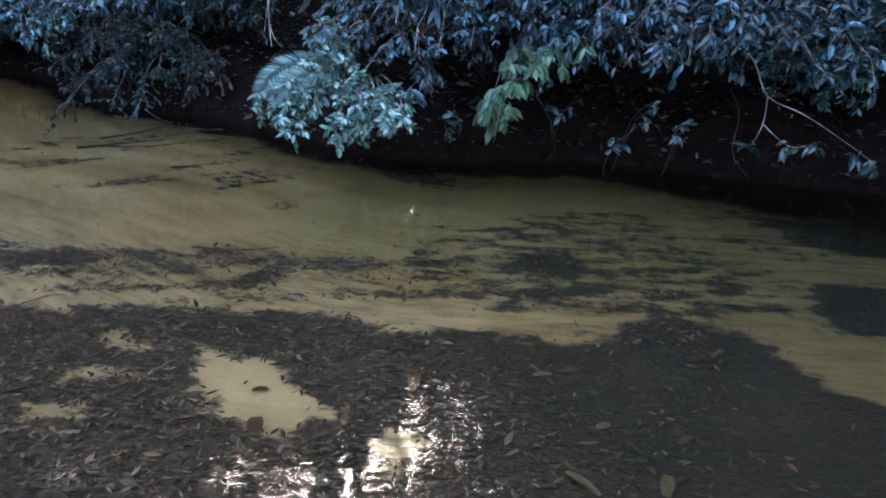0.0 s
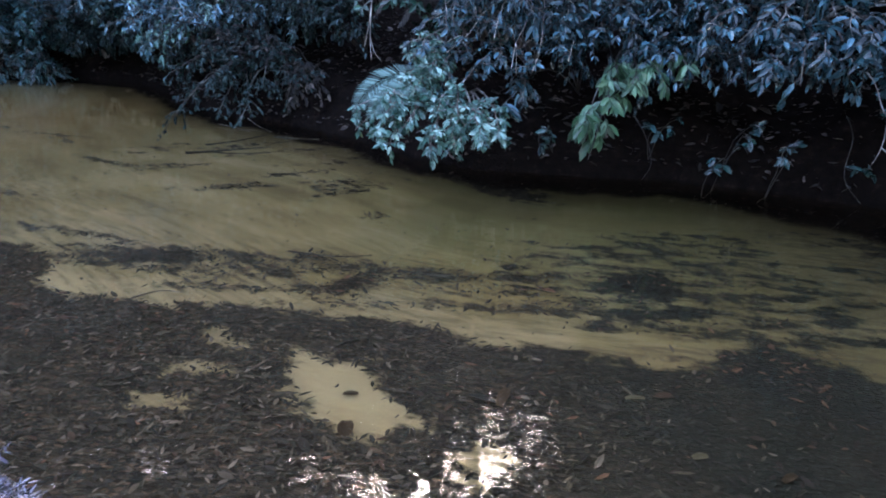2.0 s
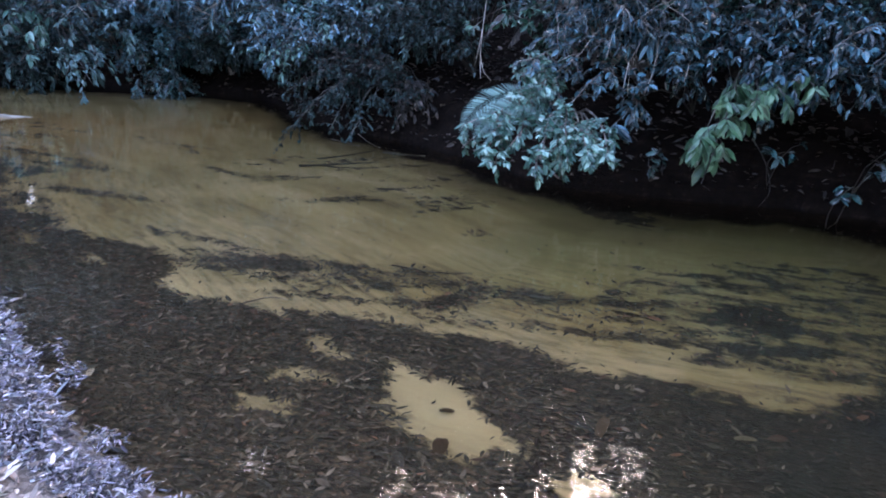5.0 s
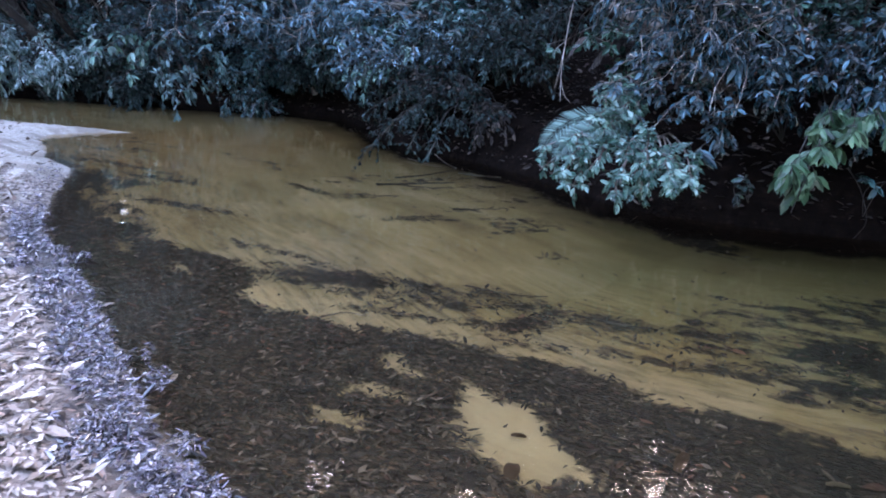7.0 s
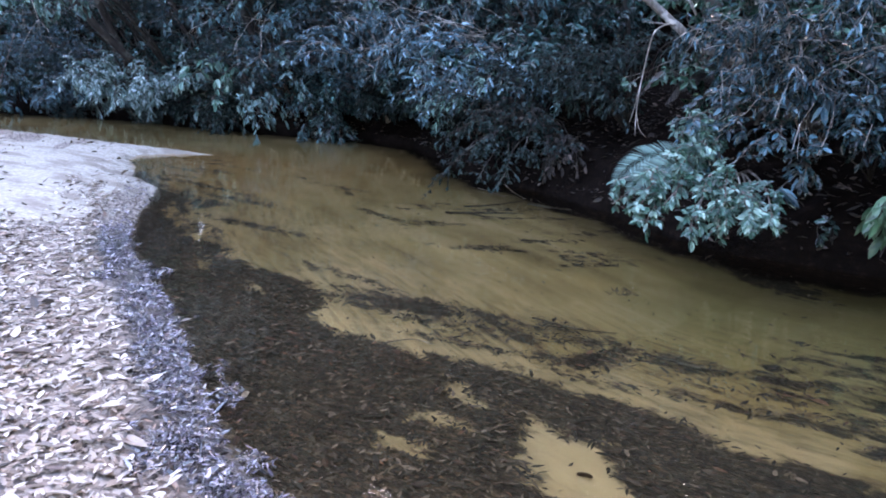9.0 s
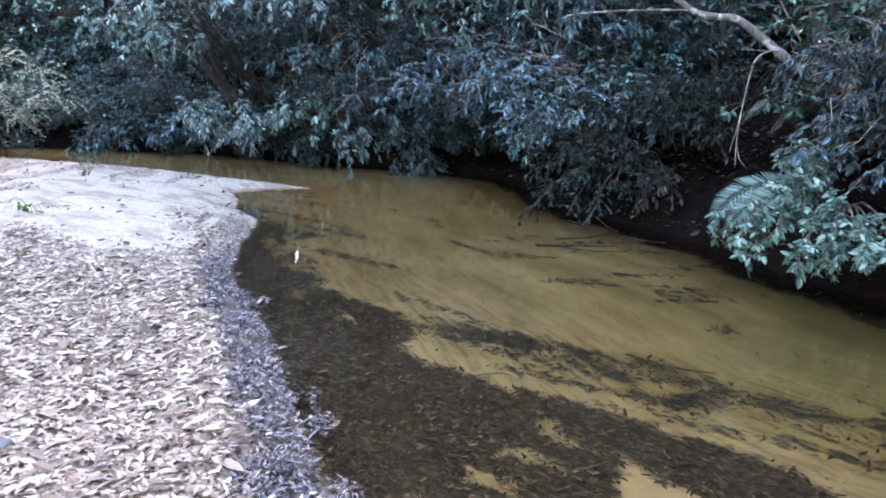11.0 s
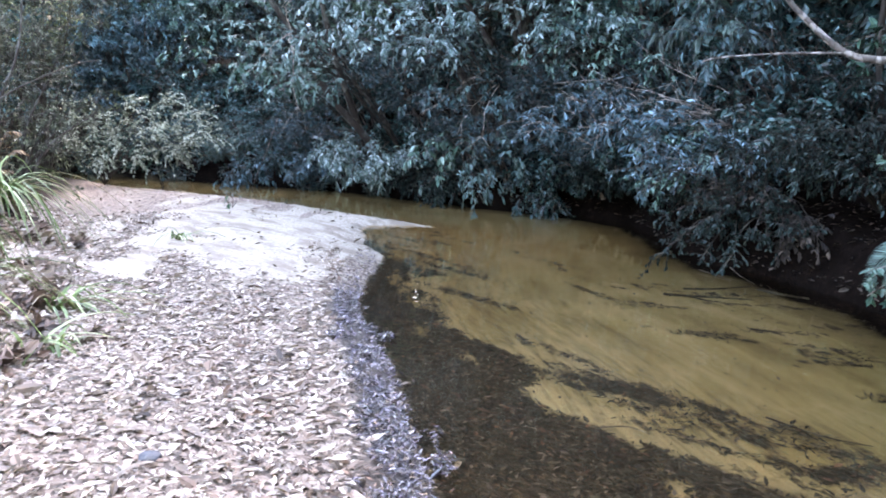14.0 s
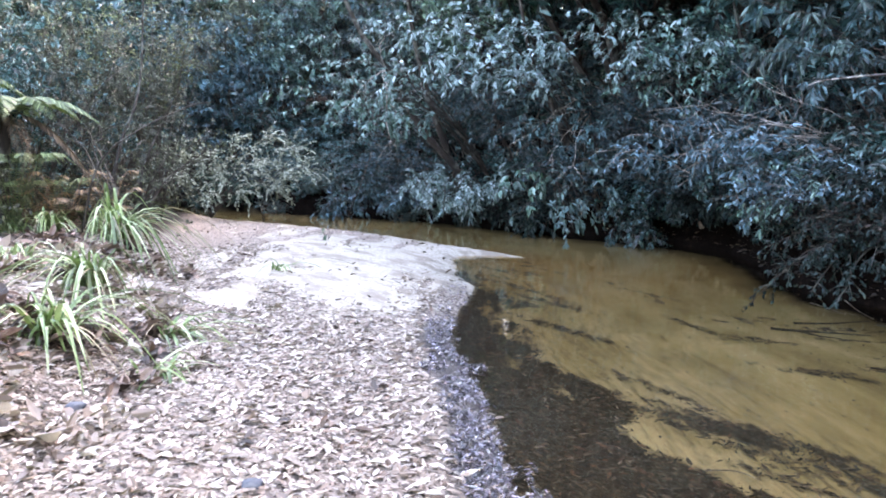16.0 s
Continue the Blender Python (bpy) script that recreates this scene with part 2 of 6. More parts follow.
M_DROWNED = leaf_material("drowned_leaf", (0.014, 0.014, 0.011), (0.041, 0.038, 0.030), (0.092, 0.077, 0.058), 0.7, 0.0)
M_DROWNED_PALE = leaf_material("drowned_leaf_pale", (0.04, 0.033, 0.028), (0.09, 0.075, 0.064), (0.165, 0.14, 0.12), 0.7, 0.0)
M_DROWNED_RUST = leaf_material("drowned_leaf_rust", (0.022, 0.012, 0.009), (0.07, 0.034, 0.022), (0.15, 0.075, 0.045), 0.6, 0.0)
M_BARK = bark_material("bark_grey", (0.07, 0.055, 0.045), (0.16, 0.13, 0.11), (0.3, 0.28, 0.25))
M_BARK_PALE = bark_material("bark_pale", (0.22, 0.18, 0.15), (0.40, 0.35, 0.30), (0.55, 0.50, 0.45), 26.0)
M_BARK_MOTTLE = bark_material("bark_mottled", (0.07, 0.06, 0.052), (0.25, 0.225, 0.20), (0.52, 0.49, 0.45), 34.0)
M_BARK_DARK = bark_material("bark_dark", (0.02, 0.016, 0.013), (0.05, 0.04, 0.032), (0.10, 0.10, 0.085))


# ---- plan ----
# water's edge on the beach side, downstream to upstream, then round the sand spit
SHORE = [(7, 0.3), (3, 0.75), (1, 1.0), (-0.6, 1.2), (-1.5, 1.46), (-1.81, 1.57), (-2.07, 1.72), (-2.27, 1.86), (-2.58, 2.04), (-2.93, 2.3), (-3.26, 2.52), (-3.72, 2.77), (-4.22, 3.04), (-4.8, 3.44), (-5.43, 4.04), (-5.74, 4.41), (-6.24, 4.9), (-7.0, 5.2), (-7.45, 5.58), (-7.95, 5.9), (-8.15, 6.2), (-8.0, 6.48), (-7.4, 6.8), (-9.04, 6.8), (-10.87, 6.86), (-12.9, 6.75), (-15.3, 6.4), (-17.9, 5.9), (-21, 5.8), (-30, 4.0)]
FAR = [(-30, 7.0), (-21.4, 7.3), (-17.2, 8.4), (-13, 9.3), (-10.5, 9.25), (-8.4, 9.25), (-6.6, 9.3), (-5.5, 9.05), (-4.9, 8.5), (-4.2, 7.75), (-3.4, 7.1), (-2.7, 6.85), (-1.8, 6.3), (-1.05, 5.65), (-0.6, 5.42), (0.0, 5.36), (0.95, 5.34), (1.8, 5.12), (3.0, 4.6), (7, 3.2)]
# rim of the drowned leaf mulch
MULCH = [(4, 0.6), (2.6, 1.5), (1.7, 2.1), (1.54, 2.31), (1.46, 2.52), (1.4, 2.73), (1.23, 2.82), (1.06, 2.9), (0.85, 2.81), (0.75, 2.68), (0.54, 2.62), (0.3, 2.68), (0.0, 2.71), (-0.22, 2.68), (-0.38, 2.78), (-0.6, 2.86), (-0.97, 2.83), (-1.4, 2.88), (-1.7, 2.85), (-1.79, 2.76), (-1.95, 2.83), (-2.2, 2.84), (-2.6, 2.92), (-2.62, 3.18), (-2.95, 3.36), (-3.35, 3.41), (-3.75, 3.5), (-4.1, 3.8), (-4.5, 4.05), (-5.03, 4.15), (-5.2, 4.46), (-5.0, 4.75), (-5.7, 4.9), (-6.26, 5.02), (-7.25, 5.45), (-7.4, 5.2), (-6.2, 4.4), (-5.0, 3.2), (-3.3, 2.2), (-1.5, 1.2), (0, 0.6)]
CLEAR = [(-1.06, 2.49), (-0.86, 2.43), (-0.69, 2.44), (-0.58, 2.24), (-0.36, 2.09), (-0.37, 2.04), (-0.49, 2.02), (-0.54, 1.94), (-0.7, 1.95), (-0.87, 2.12), (-0.98, 2.19), (-1.0, 2.35)]
PATCHES = [[(0.33, 3.57), (0.49, 3.63), (0.7, 3.69), (0.79, 3.57), (0.79, 3.33), (0.64, 3.29), (0.46, 3.31), (0.34, 3.37)], [(0.35, 3.22), (0.57, 3.25), (0.89, 3.28), (0.9, 3.12), (0.74, 3.02), (0.6, 3.04), (0.46, 3.01), (0.35, 3.1)],
           [(0.23, 3.0), (0.34, 3.12), (0.38, 3.05), (0.35, 2.89), (0.27, 2.9)], [(1.82, 3.02), (2.08, 3.18), (2.5, 3.33), (2.4, 2.8), (2.01, 2.7), (1.83, 2.77)], [(2.13, 4.1), (2.56, 4.23), (3.2, 4.19), (2.9, 3.63), (2.35, 3.71), (2.1, 3.87)],
           [(-1.14, 3.08), (-1.1, 3.22), (-0.9, 3.38), (-0.83, 3.53), (-0.93, 3.19), (-1.02, 3.06)], [(-0.74, 3.39), (-0.62, 3.41), (-0.46, 3.45), (-0.5, 3.29)], [(-2.81, 3.27), (-2.58, 3.33), (-2.25, 3.47), (-2.02, 3.51), (-1.81, 3.39), (-1.97, 3.28), (-2.26, 3.24)]]
TONGUE = [(-2.65, 2.97), (-2.41, 2.98), (-2.1, 2.99), (-1.96, 3.04), (-1.76, 2.96), (-1.76, 2.78), (-1.91, 2.86), (-2.2, 2.81), (-2.5, 2.86)]
# long slicks of mulch: x, y, half length, half width, turn in degrees
SLICKS = [(-2.15, 3.44, 0.42, 0.05, 2), (-1.25, 3.56, 0.14, 0.05, 5), (-1.02, 3.2, 0.2, 0.06, 35), (-0.57, 3.4, 0.2, 0.045, 0), (-0.18, 3.07, 0.28, 0.035, 2), (0.45, 4.02, 0.22, 0.03, 12), (0.6, 3.9, 0.2, 0.03, 14), (0.3, 3.82, 0.16, 0.025, 8),
          (2.1, 3.05, 0.32, 0.22, 20)]
SLICKS += [(2.45, 4.1, 0.4, 0.2, -20), (-0.35, 5.25, 0.55, 0.17, -38), (1.5, 3.55, 0.12, 0.03, -40), (1.75, 3.35, 0.1, 0.03, -60), (-2.7, 6.1, 0.3, 0.035, 40), (-2.55, 5.8, 0.24, 0.03, 38),
          (-2.4, 6.65, 0.2, 0.05, 10), (-2.05, 5.15, 0.07, 0.03, 10), (-1.1, 4.34, 0.05, 0.04, 0), (0.0, 4.02, 0.05, 0.018, 0), (-2.75, 3.62, 0.3, 0.03, -8), (-1.9, 3.2, 0.25, 0.025, 0), (-1.55, 3.05, 0.22, 0.02, 4), (-3.6, 5.2, 0.2, 0.03, -20)]
SLICKS += [(-4.4, 5.8, 0.15, 0.03, -20), (-4.4, 4.3, 0.5, 0.05, -3), (-5.3, 4.97, 0.5, 0.05, -4), (-6.85, 5.85, 0.35, 0.035, -8), (-7.9, 5.86, 0.35, 0.05, -15), (-6.0, 5.3, 0.3, 0.03, -10)]
BARE = [(-1.45, 2.58, 0.08, 0.06, -30), (-1.3, 2.52, 0.1, 0.03, 0), (-1.42, 2.28, 0.09, 0.04, 0), (-1.43, 2.03, 0.1, 0.05, 0), (-0.15, 1.88, 0.09, 0.1, 0), (0.62, 2.86, 0.3, 0.03, 4), (0.7, 3.02, 0.22, 0.03, 8), (-3.9, 3.3, 0.12, 0.05, -30), (-3.2, 3.1, 0.1, 0.04, -20), (-4.44, 3.78, 0.13, 0.06, -20), (-4.0, 3.72, 0.1, 0.05, -20), (-3.79, 3.54, 0.08, 0.04, 0), (0.45, 3.22, 0.2, 0.03, 5), (0.8, 3.28, 0.15, 0.03, 0)]
rng = np.random.default_rng(7)
# short ripple-drawn fingers of mulch downstream, and dashes towards the bank
SLICKS += [(rng.uniform(0.0, 1.5), rng.uniform(2.95, 4.1), rng.uniform(0.07, 0.2), rng.uniform(0.014, 0.03), rng.uniform(0, 22)) for _ in range(8)]
SLICKS += [(rng.uniform(0.9, 2.4), rng.uniform(2.7, 4.5), rng.uniform(0.05, 0.13), rng.uniform(0.012, 0.026), rng.uniform(-70, 20)) for _ in range(24)]
SLICKS += [(rng.uniform(0.5, 2.1), rng.uniform(2.95, 4.45), rng.uniform(0.05, 0.12), rng.uniform(0.016, 0.034), rng.uniform(-28, 4)) for _ in range(46)]
SLICKS += [(rng.uniform(-2.6, 0.0), rng.uniform(2.98, 3.55), rng.uniform(0.1, 0.3), rng.uniform(0.01, 0.024), rng.uniform(-6, 10)) for _ in range(18)]

SLICKS += [(rng.uniform(-8.2, -4.2), rng.uniform(4.9, 6.6), rng.uniform(0.12, 0.4), rng.uniform(0.014, 0.03), rng.uniform(-16, 0)) for _ in range(16)]
SLICKS += [(rng.uniform(-3.6, -0.9), rng.uniform(4.7, 6.3), rng.uniform(0.05, 0.16), rng.uniform(0.01, 0.022), rng.uniform(10, 45)) for _ in range(26)]
# sand showing through the mulch beside the spit
BARE += [(x_, 3.55 + 0.62 * (-3.6 - x_) + rng.normal(0, 0.16), rng.uniform(0.08, 0.26), rng.uniform(0.02, 0.05), rng.uniform(-45, -5)) for x_ in rng.uniform(-6.4, -3.6, 26)]


def vnoise(x, y, seed=0):
    """Smooth value noise on the plane, 0 to 1."""
    xi, yi = np.floor(x).astype(np.int64), np.floor(y).astype(np.int64)
    fx, fy = x - xi, y - yi
    fx, fy = fx * fx * (3 - 2 * fx), fy * fy * (3 - 2 * fy)

    def h(a, b):
        n = (a * 374761393 + b * 668265263 + seed * 974711) & 0x7FFFFFFF
        n = ((n ^ (n >> 13)) * 1274126177) & 0x7FFFFFFF
        return ((n ^ (n >> 16)) & 0xFFFF) / 65535.0

    return (h(xi, yi) * (1 - fx) + h(xi + 1, yi) * fx) * (1 - fy) + (h(xi, yi + 1) * (1 - fx) + h(xi + 1, yi + 1) * fx) * fy


def fbm(x, y, seed=0, octaves=3):
    return sum(vnoise(x * 2**k, y * 2**k, seed + k) * 0.5**k for k in range(octaves)) / sum(0.5**k for k in range(octaves)) - 0.5


def sstep(x, lo, hi):
    t = np.clip((x - lo) / (hi - lo), 0, 1)
    return t * t * (3 - 2 * t)


def to_line(x, y, pts):
    """Distance to a line of points, and the length along it."""
    best, along, run = np.full(x.shape, 1e9), np.zeros(x.shape), 0.0
    for (ax, ay), (bx, by) in zip(pts, pts[1:]):
        dx, dy = bx - ax, by - ay
        length = math.hypot(dx, dy)
        t = np.clip(((x - ax) * dx + (y - ay) * dy) / length**2, 0, 1)
        d = np.hypot(x - ax - t * dx, y - ay - t * dy)
        near = d < best
        best, along = np.where(near, d, best), np.where(near, run + t * length, along)
        run += length
    return best, along


def inside(x, y, poly):
    hit = np.zeros(x.shape, bool)
    for (ax, ay), (bx, by) in zip(poly, poly[1:] + poly[:1]):
        if ay != by:
            hit ^= ((ay > y) != (by > y)) & (x < (bx - ax) * (y - ay) / (by - ay) + ax)
    return hit


def signed(x, y, poly):
    """Distance to a closed outline, positive within it."""
    return np.where(inside(x, y, poly), 1, -1) * to_line(x, y, poly + poly[:1])[0]


def slick(x, y, row):
    cx, cy, a, b, turn = row
    c, s = math.cos(radians(turn)), math.sin(radians(turn))
    u, v = ((x - cx) * c + (y - cy) * s) / a, (-(x - cx) * s + (y - cy) * c) / b
    return (1 - np.hypot(u, v)) * b


def plan(x, y):
    """All that the ground is at a place: its height, its covers, and the shade and sheen painted on it."""
    x, y = np.asarray(x, float), np.asarray(y, float)
    shore, along = to_line(x, y, SHORE)
    bank, _ = to_line(x, y, FAR)
    water = inside(x, y, SHORE + FAR)
    far_y = np.interp(x, [p[0] for p in FAR], [p[1] for p in FAR])
    farside = ~water & (y > far_y - 0.25) & ((x > -29) & (bank < shore) | (y > far_y))
    n1, n2 = fbm(x * 1.7, y * 1.7, 3), fbm(x * 9, y * 9, 11)
    bed = -0.012 - 0.10 * (1 - np.exp(-shore / 0.55)) - 0.05 * sstep(shore, 1.0, 2.2) - 0.10 * sstep(2.0 - bank, 0, 1.6) * sstep(shore, 1.5, 3)
    scarp = y - np.interp(x, [-5.5, -3.7, -2.9, -2.2, -1.35, 0.5], [5.4, 4.76, 4.5, 4.43, 4.33, 4.2])
    bed += 0.05 * sstep(scarp, -0.02, 0.10) * sstep(-0.6 - x, 0, 0.8) * sstep(2.2 - scarp, 0, 1.5)
    bed = np.minimum(bed + 0.02 * n1 + 0.006 * n2, -0.008)
    beach = 0.005 + 0.09 * (1 - np.exp(-shore / 0.3)) + 0.035 * shore + 0.03 * n1 * np.clip(shore, 0, 1) + (0.02 + 0.05 * np.exp(-((shore - 0.15) / 0.2) ** 2)) * n2 * np.clip(shore * 6, 0, 1)
    mound = (x + 4.4) * -0.364 + (y - 0.6) * -0.931
    beach = beach + 0.34 * sstep(mound, -0.15, 0.8) * sstep(-x, 2.5, 4.5) * (1 - 0.85 * sstep(-x, 9.5, 13.5)) + 0.05 * np.clip(mound, 0, 40) * sstep(-x, 2.5, 4.5) * (1 - sstep(-x, 9.5, 14)) + 0.02 * np.clip(-y - 2, 0, 80) + 0.3 * np.clip(-x - 25, 0, 50)
    rise = 0.10 + 0.42 * sstep(bank, 0.02, 0.34) * (0.8 + 0.9 * n1) + 0.42 * np.clip(bank - 0.3, 0, 16) + 0.22 * np.clip(bank - 16, 0, 60) + 0.12 * n1 + 0.07 * n2
    z = np.where(water, bed, np.where(farside, rise, beach))
    field = signed(x, y, MULCH)
    for patch in PATCHES:
        field = np.maximum(field, signed(x, y, patch))
    for row in SLICKS:
        field = np.maximum(field, slick(x, y, row))
    ripples = np.sin(2 * math.pi * (y - 0.06 * np.sin(3.1 * x + 0.8) - 0.16 * x + 0.05 * n1) / 0.155 + 3.0 * fbm(x * 1.6, y * 1.6, 61)) - 0.35 + 1.6 * fbm(x * 3.0, y * 3.0, 62)
    window = 1 - np.hypot((x - 0.75) / 0.95, (y - 3.5) / 0.62)
    field = np.maximum(field, np.where(window > 0, 0.03 * (ripples + 1.2 * np.minimum(window, 0.3) - 0.2), -1))
    field = np.minimum(np.maximum(field, -0.5), 0.5)
    clear = np.maximum(signed(x, y, CLEAR), signed(x, y, TONGUE))
    field = np.minimum(field, -clear)
    for row in BARE:
        field = np.minimum(field, -slick(x, y, row))
    ashore = ~water & ~farside
    wet = np.where(ashore, 1 - sstep(shore, 0.16, 0.42), 0.0) * sstep(-x, -9, -8) * (1 - 0.92 * sstep(-x, 4.6, 5.4))
    thin = sstep(-x + 0.5 * y + 1.6 * fbm(x * 0.9, y * 2.2, 31), 6.6, 8.0) * (1 - sstep(mound, -0.6, 0.2))
    drift = sstep(fbm((x - y) * 0.6, (x + y) * 2.4, 41) + 0.2 * sstep(-x, 9.0, 12.5), 0.02, 0.16)
    litter = np.where(ashore, np.maximum(1 - thin, 0.8 * drift), 0.0) * (1 - sstep(slick(x, y, (-7.7, 3.75, 2.3, 0.68, -12)) + 0.5 * n1, -0.2, 0.2))
    silt_shade = (0.2 + 0.8 * sstep(field, -0.5, -0.05)) * (sstep(4.1 - y + 0.45 * np.clip(-x - 2, 0, 9) + 0.3 * np.clip(x, 0, 2), -0.3, 0.6) * 0.9 + 0.12) * (1 - 0.75 * sstep(signed(x, y, CLEAR), -0.1, 0.05))
    clean_sheen = np.clip(sstep(clear, -0.12, 0.03) + 0.75 * sstep(0.4 - signed(x, y, MULCH) * -1, 0, 0.4) * (x < 0.2) * (x > -3.2), 0, 1)
    # far upstream the water's grey sky sheen is painted into the sand
    sky_sheen = sstep(-x, 4.5, 6.5) * sstep(y, 6.7, 7.7)
    rust = (1 - 0.75 * sky_sheen) * sstep(-x, 3.0, 6.0) * (1 - sstep(-x, 9.5, 12.0)) * (0.6 + fbm(x * 0.7, y * 1.3, 91)) + 0.35 * np.exp(-((x + 0.35) / 0.55) ** 2 - ((y - 3.2) / 0.3) ** 2)
    # downstream dimness under the canopy, painted into the sand
    canopy_dim = sstep(x + 0.35 * (y - 3), -0.3, 1.9)
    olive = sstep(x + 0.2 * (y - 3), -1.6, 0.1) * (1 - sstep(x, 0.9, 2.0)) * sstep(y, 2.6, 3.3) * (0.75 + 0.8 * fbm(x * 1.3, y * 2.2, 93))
    clean_sheen = np.maximum(clean_sheen, 0.6 * sky_sheen)
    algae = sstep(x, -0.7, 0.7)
    # silt is strengthened downstream to stand in for the bank trees' shade
    return dict(olive=np.clip(olive, 0, 1), clean_sheen=clean_sheen, canopy_dim=canopy_dim, algae=algae, rust=np.clip(rust, 0, 1), z=z, water=water, far=farside, shore=shore, bank=bank, along=along, mulch=field, wet=wet, litter=litter, silt_shade=np.clip(silt_shade + 0.35 * sstep(x, 0.4, 1.8) * sstep(y, 2.6, 3.4), 0, 1.9), mound=mound)


def height(x, y):
    return float(plan(np.array([x]), np.array([y]))["z"][0])


# ---- mesh helpers ----
def mesh_of(name, verts, faces, material, smooth=False):
    me = bpy.data.meshes.new(name)
    me.from_pydata(verts, [], faces)
    me.materials.append(material)
    if smooth:
        me.polygons.foreach_set("use_smooth", np.ones(len(me.polygons), bool))
    me.update()
    return me


def thing(name, label, category, at=(0, 0, 0), group="", kind=""):
    ob = tagged(new(name), label, category, group, kind)
    ob.location = at
    return ob


def part(name, data, parent, label=""):
    ob = new(name, data)
    ob.parent = parent
    return tagged(ob, label) if label else ob


def blades(P, D, N, L, W, fold=0.25, droop=0.15, plain=False):
    """Leaves as arrays of corners and faces: base P, way D, face normal N, length L, width W. plain: two triangles a leaf; None: four."""
    D = D / np.linalg.norm(D, axis=1, keepdims=True)
    S = np.cross(D, N)
    S /= np.linalg.norm(S, axis=1, keepdims=True) + 1e-9
    U = np.cross(S, D)
    L, W = np.broadcast_to(L, len(P))[:, None], np.broadcast_to(W, len(P))[:, None]
    n = len(P)
    if plain:
        V = np.stack([P, P + D * L * 0.45 - S * W * 0.5 + U * W * fold, P + D * L - U * L * droop, P + D * L * 0.45 + S * W * 0.5 + U * W * fold], 1)
        base = np.arange(n)[:, None] * 4
        F = np.concatenate([base + [0, 1, 2], base + [0, 2, 3]])
        return V.reshape(-1, 3), F.tolist()
    if plain is None:
        half = lambda s, w, g: P + D * L * s + g * S * W * w * 0.5 + U * (W * fold * w - L * droop * s * s)
        V = np.stack([P, half(0.33, 1.0, -1), half(0.7, 0.8, -1), P + D * L - U * L * droop, half(0.7, 0.8, 1), half(0.33, 1.0, 1)], 1)
        base = np.arange(n)[:, None] * 6
        return V.reshape(-1, 3), np.concatenate([base + [0, 1, 2, 3], base + [0, 3, 4, 5]]).tolist()
    mid = lambda s: P + D * L * s - U * L * droop * s * s
    side = lambda s, w, g: mid(s) + g * S * W * w * 0.5 + U * W * fold * w
    V = np.stack([P, mid(0.33), mid(0.68), mid(1.0), side(0.3, 0.9, -1), side(0.66, 0.8, -1), side(0.3, 0.9, 1), side(0.66, 0.8, 1)], 1)
    base = np.arange(n)[:, None] * 8
    quads = np.concatenate([base + [4, 5, 2, 1], base + [1, 2, 7, 6]])
    tris = np.concatenate([base + [0, 4, 1], base + [0, 1, 6], base + [5, 3, 2], base + [2, 3, 7]])
    return V.reshape(-1, 3), quads.tolist() + tris.tolist()


def tube(points, radii, sides=5):
    """A tapered, bent limb as corners and faces."""
    pts = [Vector(p) for p in points]
    V, F = [], []
    for k, p in enumerate(pts):
        way = (pts[min(k + 1, len(pts) - 1)] - pts[max(k - 1, 0)]).normalized()
        a = way.cross(Vector((0.31, 0.17, 0.93))).normalized()
        b = way.cross(a)
        for s in range(sides):
            w = 2 * math.pi * s / sides
            V.append(tuple(p + (a * math.cos(w) + b * math.sin(w)) * radii[k]))
    for k in range(len(pts) - 1):
        for s in range(sides):
            i, j = k * sides + s, k * sides + (s + 1) % sides
            F.append((i, j, j + sides, i + sides))
    F.append(tuple(range(sides))[::-1])
    F.append(tuple(range(len(V) - sides, len(V))))
    return V, F


def merged(chunks):
    V, F = [], []
    for v, f in chunks:
        o = len(V)
        V.extend(v)
        F.extend([tuple(i + o for i in face) for face in f])
    return V, F


def bent(start, way, length, steps, wander, sag, r):
    """A wandering line that sags under its weight."""
    p, d, out = np.array(start, float), np.array(way, float), [np.array(start, float)]
    d /= np.linalg.norm(d)
    for k in range(steps):
        d = d + r.normal(0, wander, 3) + [0, 0, -sag * (k + 1) / steps]
        d /= np.linalg.norm(d)
        p = p + d * length / steps
        out.append(p)
    return out


